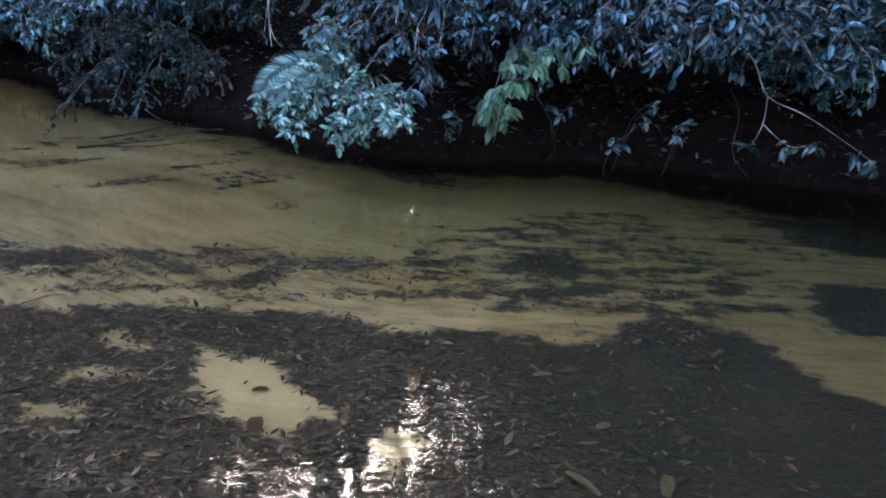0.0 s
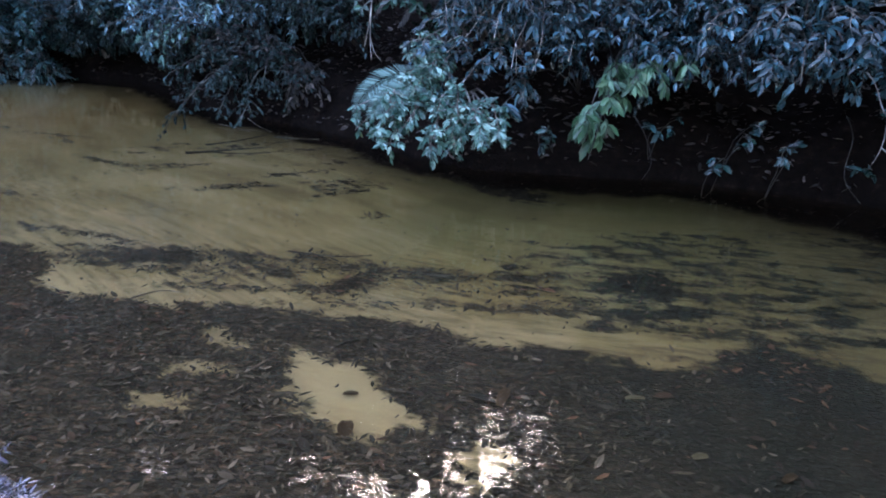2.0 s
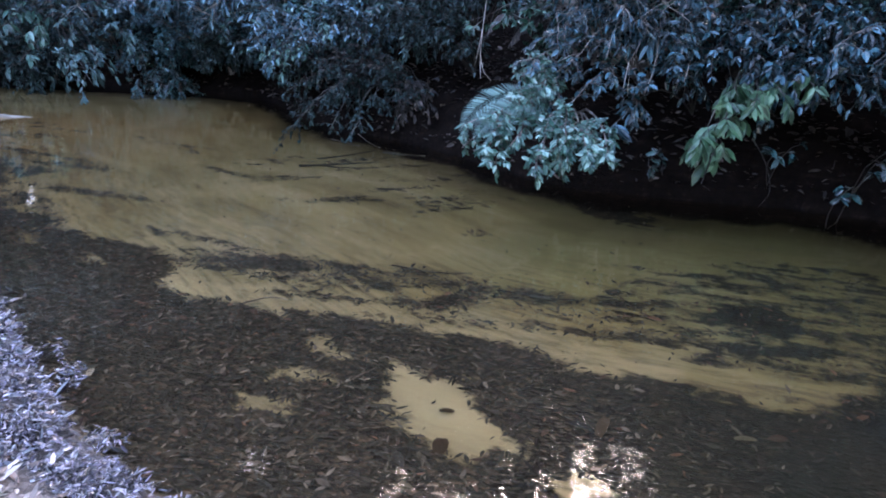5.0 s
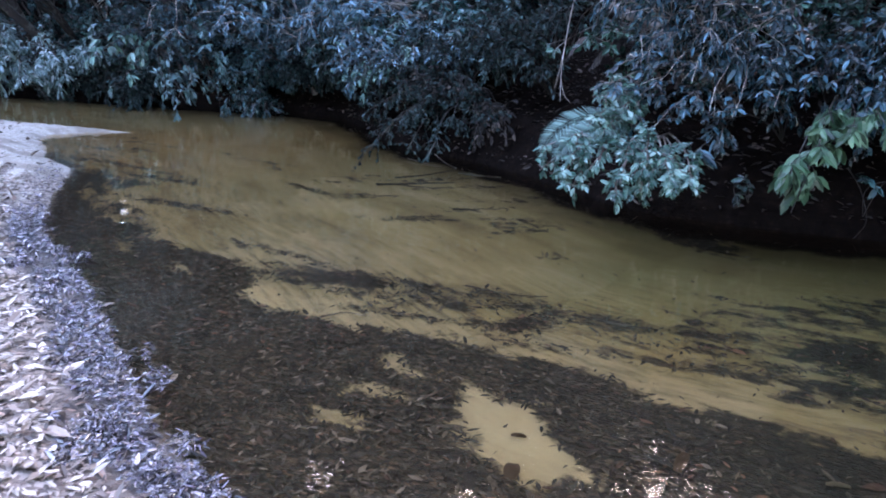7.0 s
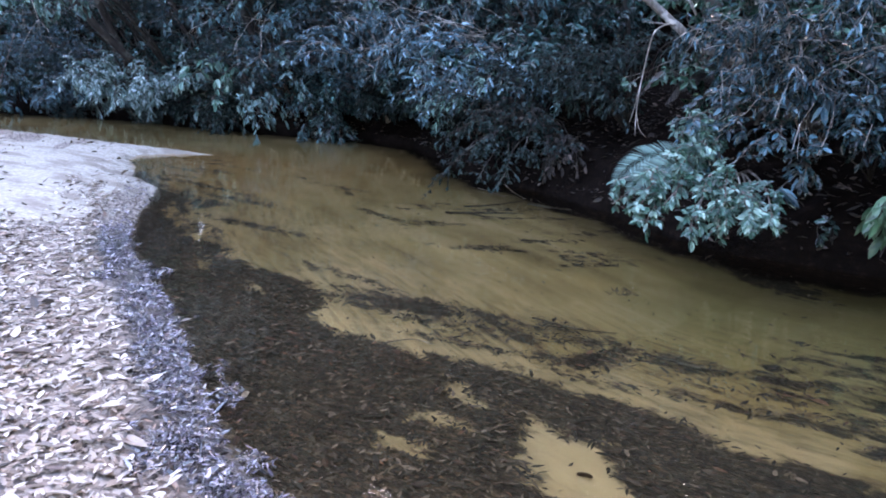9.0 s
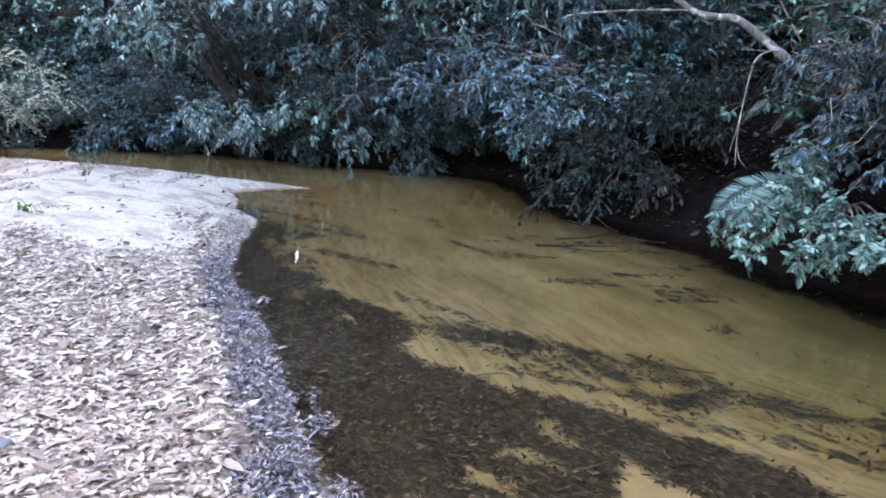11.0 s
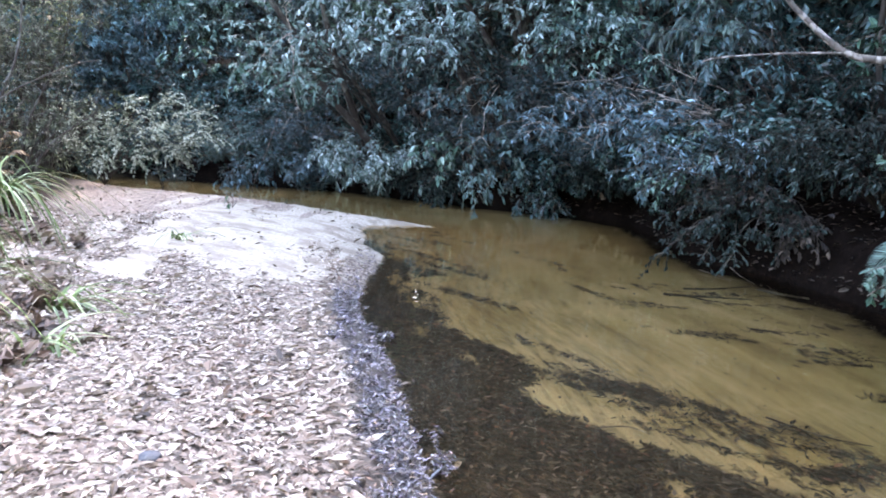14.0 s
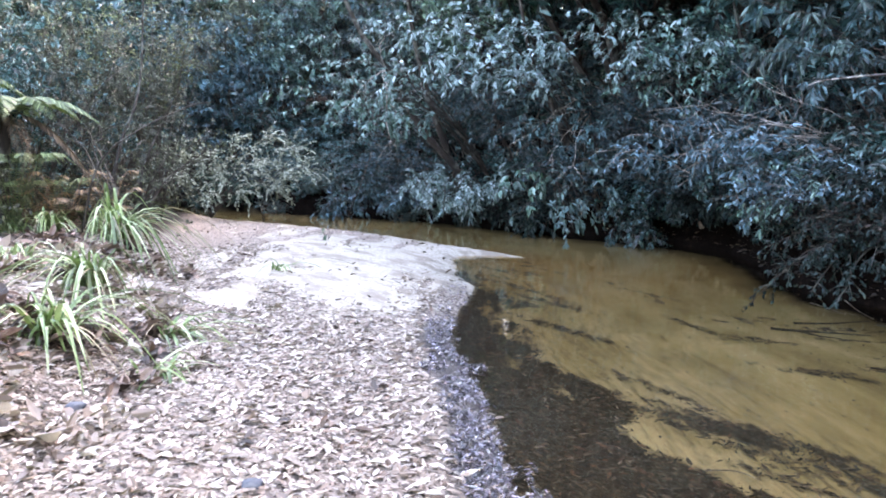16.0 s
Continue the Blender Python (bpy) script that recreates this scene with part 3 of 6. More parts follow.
def shrub_meshes(name, seed, tall, reach, stems, twigs, leaves, leaf, wide, leaf_mat, bark, lean=(0, 0), sag=0.25, plain=False, low=0.25, bare=0.0):
    """Meshes of a bush: its stems and twigs, and its leaves set along the twigs. lean: the way its boughs hang out."""
    r = np.random.default_rng(seed)
    limbs, P, D, N, LL = [], [], [], [], []
    for s in range(stems):
        a = r.uniform(0, 2 * math.pi)
        way = np.array([math.cos(a) * reach / tall * 0.7 + lean[0], math.sin(a) * reach / tall * 0.7 + lean[1], 1.0])
        length = tall * r.uniform(0.7, 1.1) * np.linalg.norm(way) * 0.85
        line = bent((r.normal(0, 0.06), r.normal(0, 0.06), -0.1), way, length, 7, 0.12, sag, r)
        rad = 0.010 * tall + 0.006
        limbs.append(tube(line, np.linspace(rad, 0.004, len(line)), 5))
        for t in range(twigs):
            k = r.uniform(low * 7, 6.99)
            i = int(k)
            start = line[i] + (line[i + 1] - line[i]) * (k - i)
            b = r.uniform(0, 2 * math.pi)
            out = np.array([math.cos(b) + lean[0] * 0.8, math.sin(b) + lean[1] * 0.8, r.uniform(-0.15, 0.75)])
            tl = reach * r.uniform(0.35, 0.85)
            twig = bent(start, out, tl, 5, 0.16, sag * 1.3, r)
            limbs.append(tube(twig[::2], np.linspace(0.006, 0.002, 3), 3) if plain else tube(twig, np.linspace(0.005, 0.002, 6), 3))
            if r.random() < bare:
                continue
            for q in range(leaves):
                f = (1 - 0.75 * r.random() ** 2.2) * 4.999
                j = int(f)
                ax = twig[j + 1] - twig[j]
                ax = ax / np.linalg.norm(ax)
                P.append(twig[j] + (twig[j + 1] - twig[j]) * (f - j))
                side = np.cross(ax, (0, 0, 1))
                side, w = side / (np.linalg.norm(side) + 1e-6), q * 2.4 + r.uniform(-0.4, 0.4)
                round_ = side * math.cos(w) + np.cross(side, ax) * math.sin(w)
                D.append(ax * r.uniform(0.2, 0.9) + round_ + [0, 0, r.normal(-0.35, 0.2)])
                N.append(ax * 0.7 + np.array([lean[0] * 0.6, lean[1] * 0.6 - 0.1, 0.6]) + r.normal(0, 0.2, 3))
                LL.append(leaf * r.uniform(0.6, 1.2))
    P, D, N, LL = map(np.array, (P, D, N, LL))
    V, F = blades(P, D, N, LL, LL * wide, 0.18, 0.22, plain)
    wood = mesh_of(name + "_wood", *merged(limbs), bark)
    crown = mesh_of(name + "_leaves", V.tolist(), F, leaf_mat)
    return wood, crown


def tuft_meshes(name, seed, tall, reach, stems, twigs, tufts, leaves, leaf, wide, leaf_mat, bark, lean=(0, 0), sag=0.25, low=0.25):
    """Meshes of a bush whose leaves sit in whorls at the ends of short side twigs."""
    r = np.random.default_rng(seed)
    limbs, P, D, N, LL = [], [], [], [], []
    for s in range(stems):
        a = r.uniform(0, 2 * math.pi)
        way = np.array([math.cos(a) * reach / tall * 0.7 + lean[0], math.sin(a) * reach / tall * 0.7 + lean[1], 1.0])
        line = bent((r.normal(0, 0.06), r.normal(0, 0.06), -0.1), way, tall * r.uniform(0.6, 1.1) * np.linalg.norm(way) * 0.85, 7, 0.12, sag, r)
        limbs.append(tube(line, np.linspace(0.006 * tall + 0.004, 0.003, len(line)), 5))
        for t in range(twigs):
            k = r.uniform(low * 7, 6.99)
            i = int(k)
            b = r.uniform(0, 2 * math.pi)
            out = np.array([math.cos(b) + lean[0] * 0.8, math.sin(b) + lean[1] * 0.8, r.uniform(-0.1, 0.6)])
            twig = bent(line[i] + (line[i + 1] - line[i]) * (k - i), out, reach * r.uniform(0.3, 0.75), 4, 0.14, sag * 1.2, r)
            limbs.append(tube(twig, np.linspace(0.0042, 0.0018, 5), 3))
            for q in range(tufts):
                ax = twig[4] - twig[3]
                tip = twig[4]
                if q:
                    f = r.uniform(0.9, 3.9)
                    j = int(f)
                    ax = (twig[j + 1] - twig[j]) / np.linalg.norm(twig[j + 1] - twig[j]) * 0.8 + r.normal(0, 0.55, 3) * [1, 1, 0.5]
                    start = twig[j] + (twig[j + 1] - twig[j]) * (f - j)
                    tip = start + ax / np.linalg.norm(ax) * reach * r.uniform(0.1, 0.22)
                    limbs.append(tube([start, tip], [0.0022, 0.0014], 3))
                ax = ax / np.linalg.norm(ax)
                side = np.cross(ax, (0, 0, 1))
                side = side / (np.linalg.norm(side) + 1e-6)
                up = np.cross(side, ax)
                n, size = leaves + r.integers(-2, 3), leaf * r.uniform(0.75, 1.2)
                for v in range(n):
                    w = 2 * math.pi * v / n + r.uniform(-0.35, 0.35)
                    round_ = side * math.cos(w) + up * 0.55 * math.sin(w)
                    P.append(tip - ax * r.uniform(0, 0.05))
                    D.append(round_ + ax * r.uniform(0.15, 0.9) + [0, 0, r.normal(-0.3, 0.18)])
                    N.append(ax * 0.35 + np.array([lean[0] * 0.4, lean[1] * 0.4 - 0.1, 0.85]) + r.normal(0, 0.4, 3))
                    LL.append(size * r.uniform(0.7, 1.15))
    P, D, N, LL = map(np.array, (P, D, N, LL))
    V, F = blades(P, D, N, LL, LL * wide, 0.16, 0.22, None)
    return mesh_of(name + "_wood", *merged(limbs), bark), mesh_of(name + "_leaves", V.tolist(), F, leaf_mat)


def stand_shrub(name, meshes, at, turn, scale, label, category="shrub", group="", lean=0.0):
    ob = thing(name, label, category, at, group)
    ob.rotation_euler = (0, radians(lean), radians(turn))
    ob.scale = (scale, scale, scale)
    part("trunk", meshes[0], ob)
    part("crown", meshes[1], ob)
    return ob


# ---- ground and water ----
def spread(lo, hi, step, far_lo, far_hi, grow=1.22):
    mid = list(np.arange(lo, hi + 1e-6, step))
    a, b, s = lo, hi, step
    left, right = [], []
    while a > far_lo or b < far_hi:
        s = min(s * grow, 12)
        a, b = a - s, b + s
        left.append(a), right.append(b)
    return np.array(left[::-1] + mid + right)


def build_ground():
    xs, ys = spread(-13.0, 3.6, 0.058, -170, 170), spread(0.3, 9.7, 0.055, -170, 170)
    X, Y = np.meshgrid(xs, ys)
    g = plan(X.ravel(), Y.ravel())
    V = np.stack([X.ravel(), Y.ravel(), g["z"]], 1)
    w, h = len(xs), len(ys)
    i = (np.arange(h - 1)[:, None] * w + np.arange(w - 1)[None]).ravel()
    me = mesh_of("ground", V.tolist(), np.stack([i, i + 1, i + 1 + w, i + w], 1).tolist(), M_GROUND, True)
    dry = np.where(g["water"] | g["far"], 0.0, 1.0)
    # bank soil, plus the bank's shade and reflection painted on the bed near it
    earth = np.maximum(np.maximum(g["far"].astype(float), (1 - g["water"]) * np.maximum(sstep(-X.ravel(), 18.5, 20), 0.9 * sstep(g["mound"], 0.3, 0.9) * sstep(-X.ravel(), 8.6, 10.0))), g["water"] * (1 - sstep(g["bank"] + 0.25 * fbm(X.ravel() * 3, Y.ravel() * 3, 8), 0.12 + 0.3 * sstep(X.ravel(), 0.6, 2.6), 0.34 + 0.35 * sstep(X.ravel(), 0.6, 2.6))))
    # wider bands that paint dark reflections and dim light onto the bed
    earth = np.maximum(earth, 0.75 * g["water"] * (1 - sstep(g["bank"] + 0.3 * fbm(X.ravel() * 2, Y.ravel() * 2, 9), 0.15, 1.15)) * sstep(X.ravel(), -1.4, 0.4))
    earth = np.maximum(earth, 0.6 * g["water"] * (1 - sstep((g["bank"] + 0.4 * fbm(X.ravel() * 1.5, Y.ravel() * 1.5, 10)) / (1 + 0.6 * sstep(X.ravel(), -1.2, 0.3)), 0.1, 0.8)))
    for key, data in (("mulch", g["mulch"]), ("wet", g["wet"]), ("litter", g["litter"]), ("silt_shade", g["silt_shade"]), ("dry", dry), ("earth", earth), ("clean_sheen", g["clean_sheen"]), ("rust", g["rust"]), ("canopy_dim", g["canopy_dim"]), ("algae", g["algae"]), ("olive", g["olive"])):
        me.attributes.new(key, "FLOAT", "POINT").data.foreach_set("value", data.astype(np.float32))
    fl = np.stack([g["along"], g["shore"], 0 * dry], 1).astype(np.float32)
    me.attributes.new("flow", "FLOAT_VECTOR", "POINT").data.foreach_set("vector", fl.ravel())
    return tagged(new("ground", me), "sandy creek bed, leaf-strewn beach and dark earth bank", "ground", kind="structure")


def build_water():
    near = [(x, y - 0.5) for x, y in SHORE if x > -6.2 and y < 5]
    poly = near + [(-7.2, 4.6), (-9.2, 5.2), (-10.5, 6.2), (-12.9, 6.35), (-15.3, 6.0), (-17.9, 5.6), (-21, 5.5), (-30, 3.7)] + [(x, y + 0.25) for x, y in FAR]
    bm = bmesh.new()
    bm.faces.new([bm.verts.new((x, y, 0.0)) for x, y in poly])
    bmesh.ops.triangulate(bm, faces=bm.faces)
    for f in bm.faces:
        if f.normal.z < 0:
            f.normal_flip()
    me = bpy.data.meshes.new("water")
    bm.to_mesh(me)
    bm.free()
    me.materials.append(M_WATER)
    ob = tagged(new("water", me), "clear shallow tea-coloured creek water with faint ripples", "water", kind="structure")
    ob.visible_shadow = False
    return ob


build_ground()
build_water()

# ---- litter ----
def scattered(count, xlo, xhi, ylo, yhi, keep, seed):
    """Places on the ground that keep() accepts."""
    r = np.random.default_rng(seed)
    x, y = r.uniform(xlo, xhi, count), r.uniform(ylo, yhi, count)
    g = plan(x, y)
    ok = r.uniform(0, 1, count) < keep(x, y, g)
    return x[ok], y[ok], g["z"][ok], {k: v[ok] for k, v in g.items()}, r


def along_shore(count, lo, hi, keep, seed):
    """Places within a strip along the beach's water edge (minus: in the water) that keep() accepts."""
    r = np.random.default_rng(seed)
    line_ = np.array([p for p in SHORE if -6.7 < p[0] < 1.5 and p[1] < 5.1])
    leg = np.hypot(*np.diff(line_, axis=0).T)
    run = np.concatenate([[0], np.cumsum(leg)])
    t, off = r.uniform(0, run[-1], count), r.uniform(lo, hi, count)
    k = np.clip(np.searchsorted(run, t) - 1, 0, len(leg) - 1)
    way = np.diff(line_, axis=0)[k] / leg[k][:, None]
    spot = line_[k] + way * (t - run[k])[:, None] + np.stack([way[:, 1], -way[:, 0]], 1) * -off[:, None]
    x, y = spot[:, 0], spot[:, 1]
    g = plan(x, y)
    ok = r.uniform(0, 1, count) < keep(x, y, g)
    return x[ok], y[ok], g["z"][ok], {k_: v[ok] for k_, v in g.items()}, r


def litter_object(name, x, y, z, r, size, wide, tilt, lift, material, label):
    n = len(x)
    a = r.uniform(0, 2 * math.pi, n)
    D = np.stack([np.cos(a), np.sin(a), r.normal(0, tilt * 0.6, n)], 1)
    N = np.stack([r.normal(0, tilt, n), r.normal(0, tilt, n), np.ones(n)], 1)
    P = np.stack([x, y, z + lift + r.uniform(0, lift, n)], 1)
    L = size * np.exp(r.normal(0, 0.35, n))
    V, F = blades(P, D, N, L, L * wide * r.uniform(0.6, 1.3, n), r.normal(0.12, 0.2, (n, 1)), r.normal(0.04, 0.13, (n, 1)))
    return tagged(new(name, mesh_of(name, V.tolist(), F, material)), label, "leaf litter", kind="stuff")


x, y, z, g, r = scattered(52000, -7, 2.2, 1.0, 5.4, lambda x, y, g: g["water"] * (g["mulch"] > -0.02) * (0.08 + 0.92 * sstep(1.7 - x - 0.5 * y, -0.5, 1.0)), 21)
litter_object("drowned_leaves", x, y, z, r, 0.036, 0.30, 0.25, 0.005, M_DROWNED, "dark drowned leaves matted on the creek bed")
x, y, z, g, r = scattered(15000, -9, 3.0, 1.6, 8.0, lambda x, y, g: g["water"] * (g["mulch"] < 0) * (0.07 + 0.3 * np.exp(g["mulch"] * 5)), 22)
litter_object("loose_drowned_leaves", x, y, z, r, 0.027, 0.3, 0.2, 0.006, M_DROWNED, "scattered dark leaves lying on the sandy bed")
x, y, z, g, r = scattered(84000, -10.5, 0.5, -0.6, 5.4, lambda x, y, g: ~g["water"] * ~g["far"] * g["litter"] * (g["shore"] > 0.27 + 0.16 * fbm(x * 4, y * 4, 17)) * ~((g["mound"] > 0.35) & (x < -8.3)), 23)
litter_object("dry_leaf_litter", x, y, z, r, 0.049, 0.37, 0.24, 0.008, M_DRY, "pale dry fallen leaves covering the beach")
x, y, z, g, r = along_shore(46000, -0.05, 0.55, lambda x, y, g: ~g["water"] * (g["shore"] < 0.25 + 0.4 * fbm(x * 2.5, y * 2.5, 19)) * np.where(fbm(x * 5, y * 5, 20) > -0.06, 0.9, 0.03) * (1 - 0.9 * sstep(-x, 4.6, 5.3)), 24)
litter_object("wet_leaf_litter", x, y, z + 0.04 * np.clip(fbm(x * 5, y * 5, 20) + 0.04, 0, 1), r, 0.027, 0.24, 0.55, 0.008, M_WETLEAF_SHEEN, "dark wet glossy leaves along the water's edge")
x, y, z, g, r = scattered(30000, -10.5, 0.5, -0.6, 5.4, lambda x, y, g: ~g["water"] * ~g["far"] * g["litter"] * (g["shore"] > 0.2) * (0.2 + 0.9 * (fbm(x * 2.1, y * 2.1, 45) > 0.03)) * 0.7, 33)
litter_object("brown_leaf_scraps", x, y, z, r, 0.046, 0.36, 0.4, 0.009, M_DRY_BROWN, "brown and torn dead leaves among the pale ones")
x, y, z, g, r = scattered(16000, -6, 1.0, 1.0, 3.2, lambda x, y, g: g["water"] * (g["mulch"] > 0) * (0.06 + 0.5 * sstep(-x - 0.2, -0.6, 0.8) * sstep(2.9 - y + 0.3 * (-x), 0, 0.9)), 35)
litter_object("pale_drowned_leaves", x, y, z, r, 0.034, 0.36, 0.25, 0.008, M_DROWNED_PALE, "paler sodden leaves on top of the drowned mulch")
x, y, z, g, r = scattered(9000, -6, 1.2, 1.0, 3.6, lambda x, y, g: g["water"] * (g["mulch"] > 0) * (0.15 + 0.6 * (fbm(x * 1.4, y * 1.4, 46) > 0.02)), 34)
litter_object("rusty_drowned_leaves", x, y, z, r, 0.04, 0.4, 0.25, 0.007, M_DROWNED_RUST, "rust-red drowned leaves lying on the dark mulch")
x, y, z, g, r = along_shore(42000, -0.35, 0.22, lambda x, y, g: (g["shore"] < np.where(g["water"], 0.02 + 0.5 * fbm(x * 3.4, y * 3.4, 53), 0.22)) * (fbm(x * 5, y * 5, 54) > -0.06) * (1 - 0.9 * sstep(-x, 4.5, 5.2)), 30)
litter_object("shore_leaf_clumps", x, y, np.maximum(z, 0.006 + 0.05 * np.clip(fbm(x * 5, y * 5, 54), 0, 1)), r, 0.025, 0.22, 0.55, 0.012, M_WETLEAF_SHEEN, "ragged clumps of wet shining leaves stranded at the waterline")
x, y, z, g, r = scattered(16000, -8, 4, 4.6, 10, lambda x, y, g: g["far"] * (g["bank"] < 2.2) * 0.9, 25)
litter_object("bank_leaf_litter", x, y, z, r, 0.055, 0.42, 0.5, 0.008, M_FERN_BROWN, "brown fallen leaves on the earth bank")

# ---- shrubs on the far bank ----
KINDS = [
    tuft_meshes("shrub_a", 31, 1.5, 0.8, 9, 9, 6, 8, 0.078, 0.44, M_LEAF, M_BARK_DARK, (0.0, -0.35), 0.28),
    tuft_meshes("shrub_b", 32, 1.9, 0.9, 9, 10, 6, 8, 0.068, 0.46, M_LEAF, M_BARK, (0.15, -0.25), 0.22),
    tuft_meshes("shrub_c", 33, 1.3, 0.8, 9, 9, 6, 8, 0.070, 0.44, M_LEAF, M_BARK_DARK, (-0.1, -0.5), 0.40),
    tuft_meshes("shrub_d", 34, 2.2, 1.0, 9, 10, 5, 9, 0.105, 0.27, M_LEAF_BLUE, M_BARK, (0.1, -0.25), 0.24),
    tuft_meshes("shrub_e", 35, 1.8, 0.9, 9, 10, 5, 9, 0.080, 0.38, M_LEAF_MID, M_BARK, (0.0, -0.35), 0.3),
]
TREES = [
    shrub_meshes("tree_a", 41, 7.5, 2.6, 8, 34, 36, 0.19, 0.42, M_LEAF_MID, M_BARK_DARK, (0.0, -0.1), 0.12, True, 0.3),
    shrub_meshes("tree_b", 42, 9.5, 3.0, 7, 38, 36, 0.20, 0.42, M_LEAF_GREY, M_BARK_DARK, (0.0, -0.05), 0.1, True, 0.35),
    shrub_meshes("tree_c", 43, 6.0, 2.4, 9, 30, 36, 0.17, 0.44, M_LEAF_BLUE, M_BARK_DARK, (0.1, -0.15), 0.15, True, 0.2),
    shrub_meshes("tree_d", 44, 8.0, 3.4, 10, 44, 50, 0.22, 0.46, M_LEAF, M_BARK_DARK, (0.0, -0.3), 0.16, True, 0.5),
]
pick = random.Random(5)


def far_edge(x):
    return float(np.interp(x, [p[0] for p in FAR], [p[1] for p in FAR]))


LABELS = ["dense dark green shrub hanging over the water", "glossy green creekside shrub on the earth bank", "spreading dark shrub with drooping leafy boughs", "twiggy shrub with pale bare twigs and long leaves", "paler mid-green shrub arching towards the water"]
made = {}


def plant(kind, x, y, turn, scale, table, names, labels, group, sink=0.05):
    at = (x, y, height(x, y) - sink)
    key = (names, kind)
    if key in made:
        ob = copy_thing(made[key], pose(*at, 0, 0, turn) @ Matrix.Scale(scale / made[key].scale[0], 4))
    else:
        ob = made[key] = stand_shrub(names, table[kind], at, turn, scale, labels[kind], "tree" if names == "tree" else "shrub", group)
    return ob


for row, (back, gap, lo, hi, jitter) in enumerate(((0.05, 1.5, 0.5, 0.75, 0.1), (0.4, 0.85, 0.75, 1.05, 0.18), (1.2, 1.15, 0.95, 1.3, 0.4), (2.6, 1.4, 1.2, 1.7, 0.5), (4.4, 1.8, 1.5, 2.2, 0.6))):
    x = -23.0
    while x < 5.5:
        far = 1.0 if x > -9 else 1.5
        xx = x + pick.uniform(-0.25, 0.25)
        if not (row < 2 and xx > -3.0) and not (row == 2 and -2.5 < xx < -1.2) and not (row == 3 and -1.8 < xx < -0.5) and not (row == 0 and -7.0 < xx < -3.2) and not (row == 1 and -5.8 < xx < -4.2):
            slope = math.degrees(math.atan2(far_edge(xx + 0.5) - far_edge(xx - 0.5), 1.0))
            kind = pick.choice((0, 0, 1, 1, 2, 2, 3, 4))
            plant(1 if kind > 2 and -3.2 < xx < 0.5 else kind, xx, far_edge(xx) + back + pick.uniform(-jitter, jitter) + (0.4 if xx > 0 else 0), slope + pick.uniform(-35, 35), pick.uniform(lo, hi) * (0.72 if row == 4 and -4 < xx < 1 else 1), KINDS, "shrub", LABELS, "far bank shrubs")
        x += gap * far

pick = random.Random(8)
TREE_LABELS = ["tall dark green tree on the hillside", "tall grey-green tree on the hillside", "leafy dark understorey tree on the slope", "broad-crowned dark tree arching over the creek"]
for row, (back, gap) in enumerate(((6.0, 2.2), (10.0, 3.0), (15.0, 4.0), (22.0, 5.5))):
    x = -34.0
    while x < 22:
        if -1.1 < x + 0.24 + (far_edge(x) + back - 1.75) * 0.13 < 1.6:   # a thin gap in the crowns
            x += gap
            continue
        plant(pick.randrange(3), x + pick.uniform(-0.8, 0.8), far_edge(x) + back + pick.uniform(-1, 1), pick.uniform(-60, 60), pick.uniform(0.8, 1.25), TREES, "tree", TREE_LABELS, "hillside trees", 0.2)
        x += gap
for x, y in ((-20.5, -0.6), (-24, 0.8), (-27, 2), (-24, 3.2), (-31, 10), (-21, 0.5), (-16, -2), (-13, -4), (-19, -6), (-11, -9), (-3, -11), (-34, -2), (-25, -10), (-7, -14), (-15, 0.0), (-29, 9), (-23, -2)):
    plant(pick.randrange(3), x, y, pick.uniform(0, 360), pick.uniform(0.7, 1.0), TREES, "tree", TREE_LABELS, "hillside trees", 0.2)
# a close roof of leaves, added out of view to shade the downstream pool and far bank
for x, y in ((3.6, 6.6), (4.8, 5.4), (6.4, 0.8), (5.6, 3.0), (6.6, 6.2), (-9, -6.5), (-6, -7), (-3, -6), (0, -6.5), (3, -6.2), (6, -5), (8.5, 2.5), (3.0, 9.9), (6, 9), (9, 7)):
    plant(3, x, y, pick.uniform(-40, 40), pick.uniform(0.9, 1.15), TREES, "tree", TREE_LABELS, "hillside trees", 0.2)
# big crowns added above the view to darken the mirrored sky
for x, y, s_ in ((-6.6, 12.4, 1.35), (-9.8, 12.4, 1.3)):
    plant(3, x, y, pick.uniform(-40, 40), s_, TREES, "tree", TREE_LABELS, "hillside trees", 0.2)
for x, y in ((-24, -1.5), (-27, 0.6), (-22, -4.5), (-33, -1), (-30, 3.2), (-37, 4.0), (-36, 8.0), (-28, 4.6)):
    plant(3, x, y, pick.uniform(0, 360), 1.25, TREES, "tree", TREE_LABELS, "hillside trees", 0.2)
# one more crown added to shade the downstream pool
plant(3, 2.5, 7.7, 10, 0.7, TREES, "tree", TREE_LABELS, "hillside trees", 0.2)
# first six crowns added to shape the sky gap mirrored in the water
for x, y, s_ in ((0.9, 11.5, 1.0), (0.8, 14.5, 1.05), (-1.7, 12.2, 0.78), (-2.3, 15.6, 0.85), (-0.3, 13.2, 0.75), (-5.8, 12.0, 1.4), (-33, 5, 1.7), (-33, 8.5, 1.7), (-32, 2, 1.6), (-36, 11, 1.7), (-36, 6.5, 2.0)):
    plant(2, x, y, pick.uniform(-60, 60), s_, TREES, "tree", TREE_LABELS, "hillside trees", 0.2)
for x, y in ((-26, 2.5), (-28, 0), (-25, 9.5), (-22, 2.5), (-31, 1), (-20, -1.5), (-18, -4)):
    plant(2, x, y, pick.uniform(0, 360), pick.uniform(0.9, 1.2), TREES, "tree", TREE_LABELS, "hillside trees", 0.2)
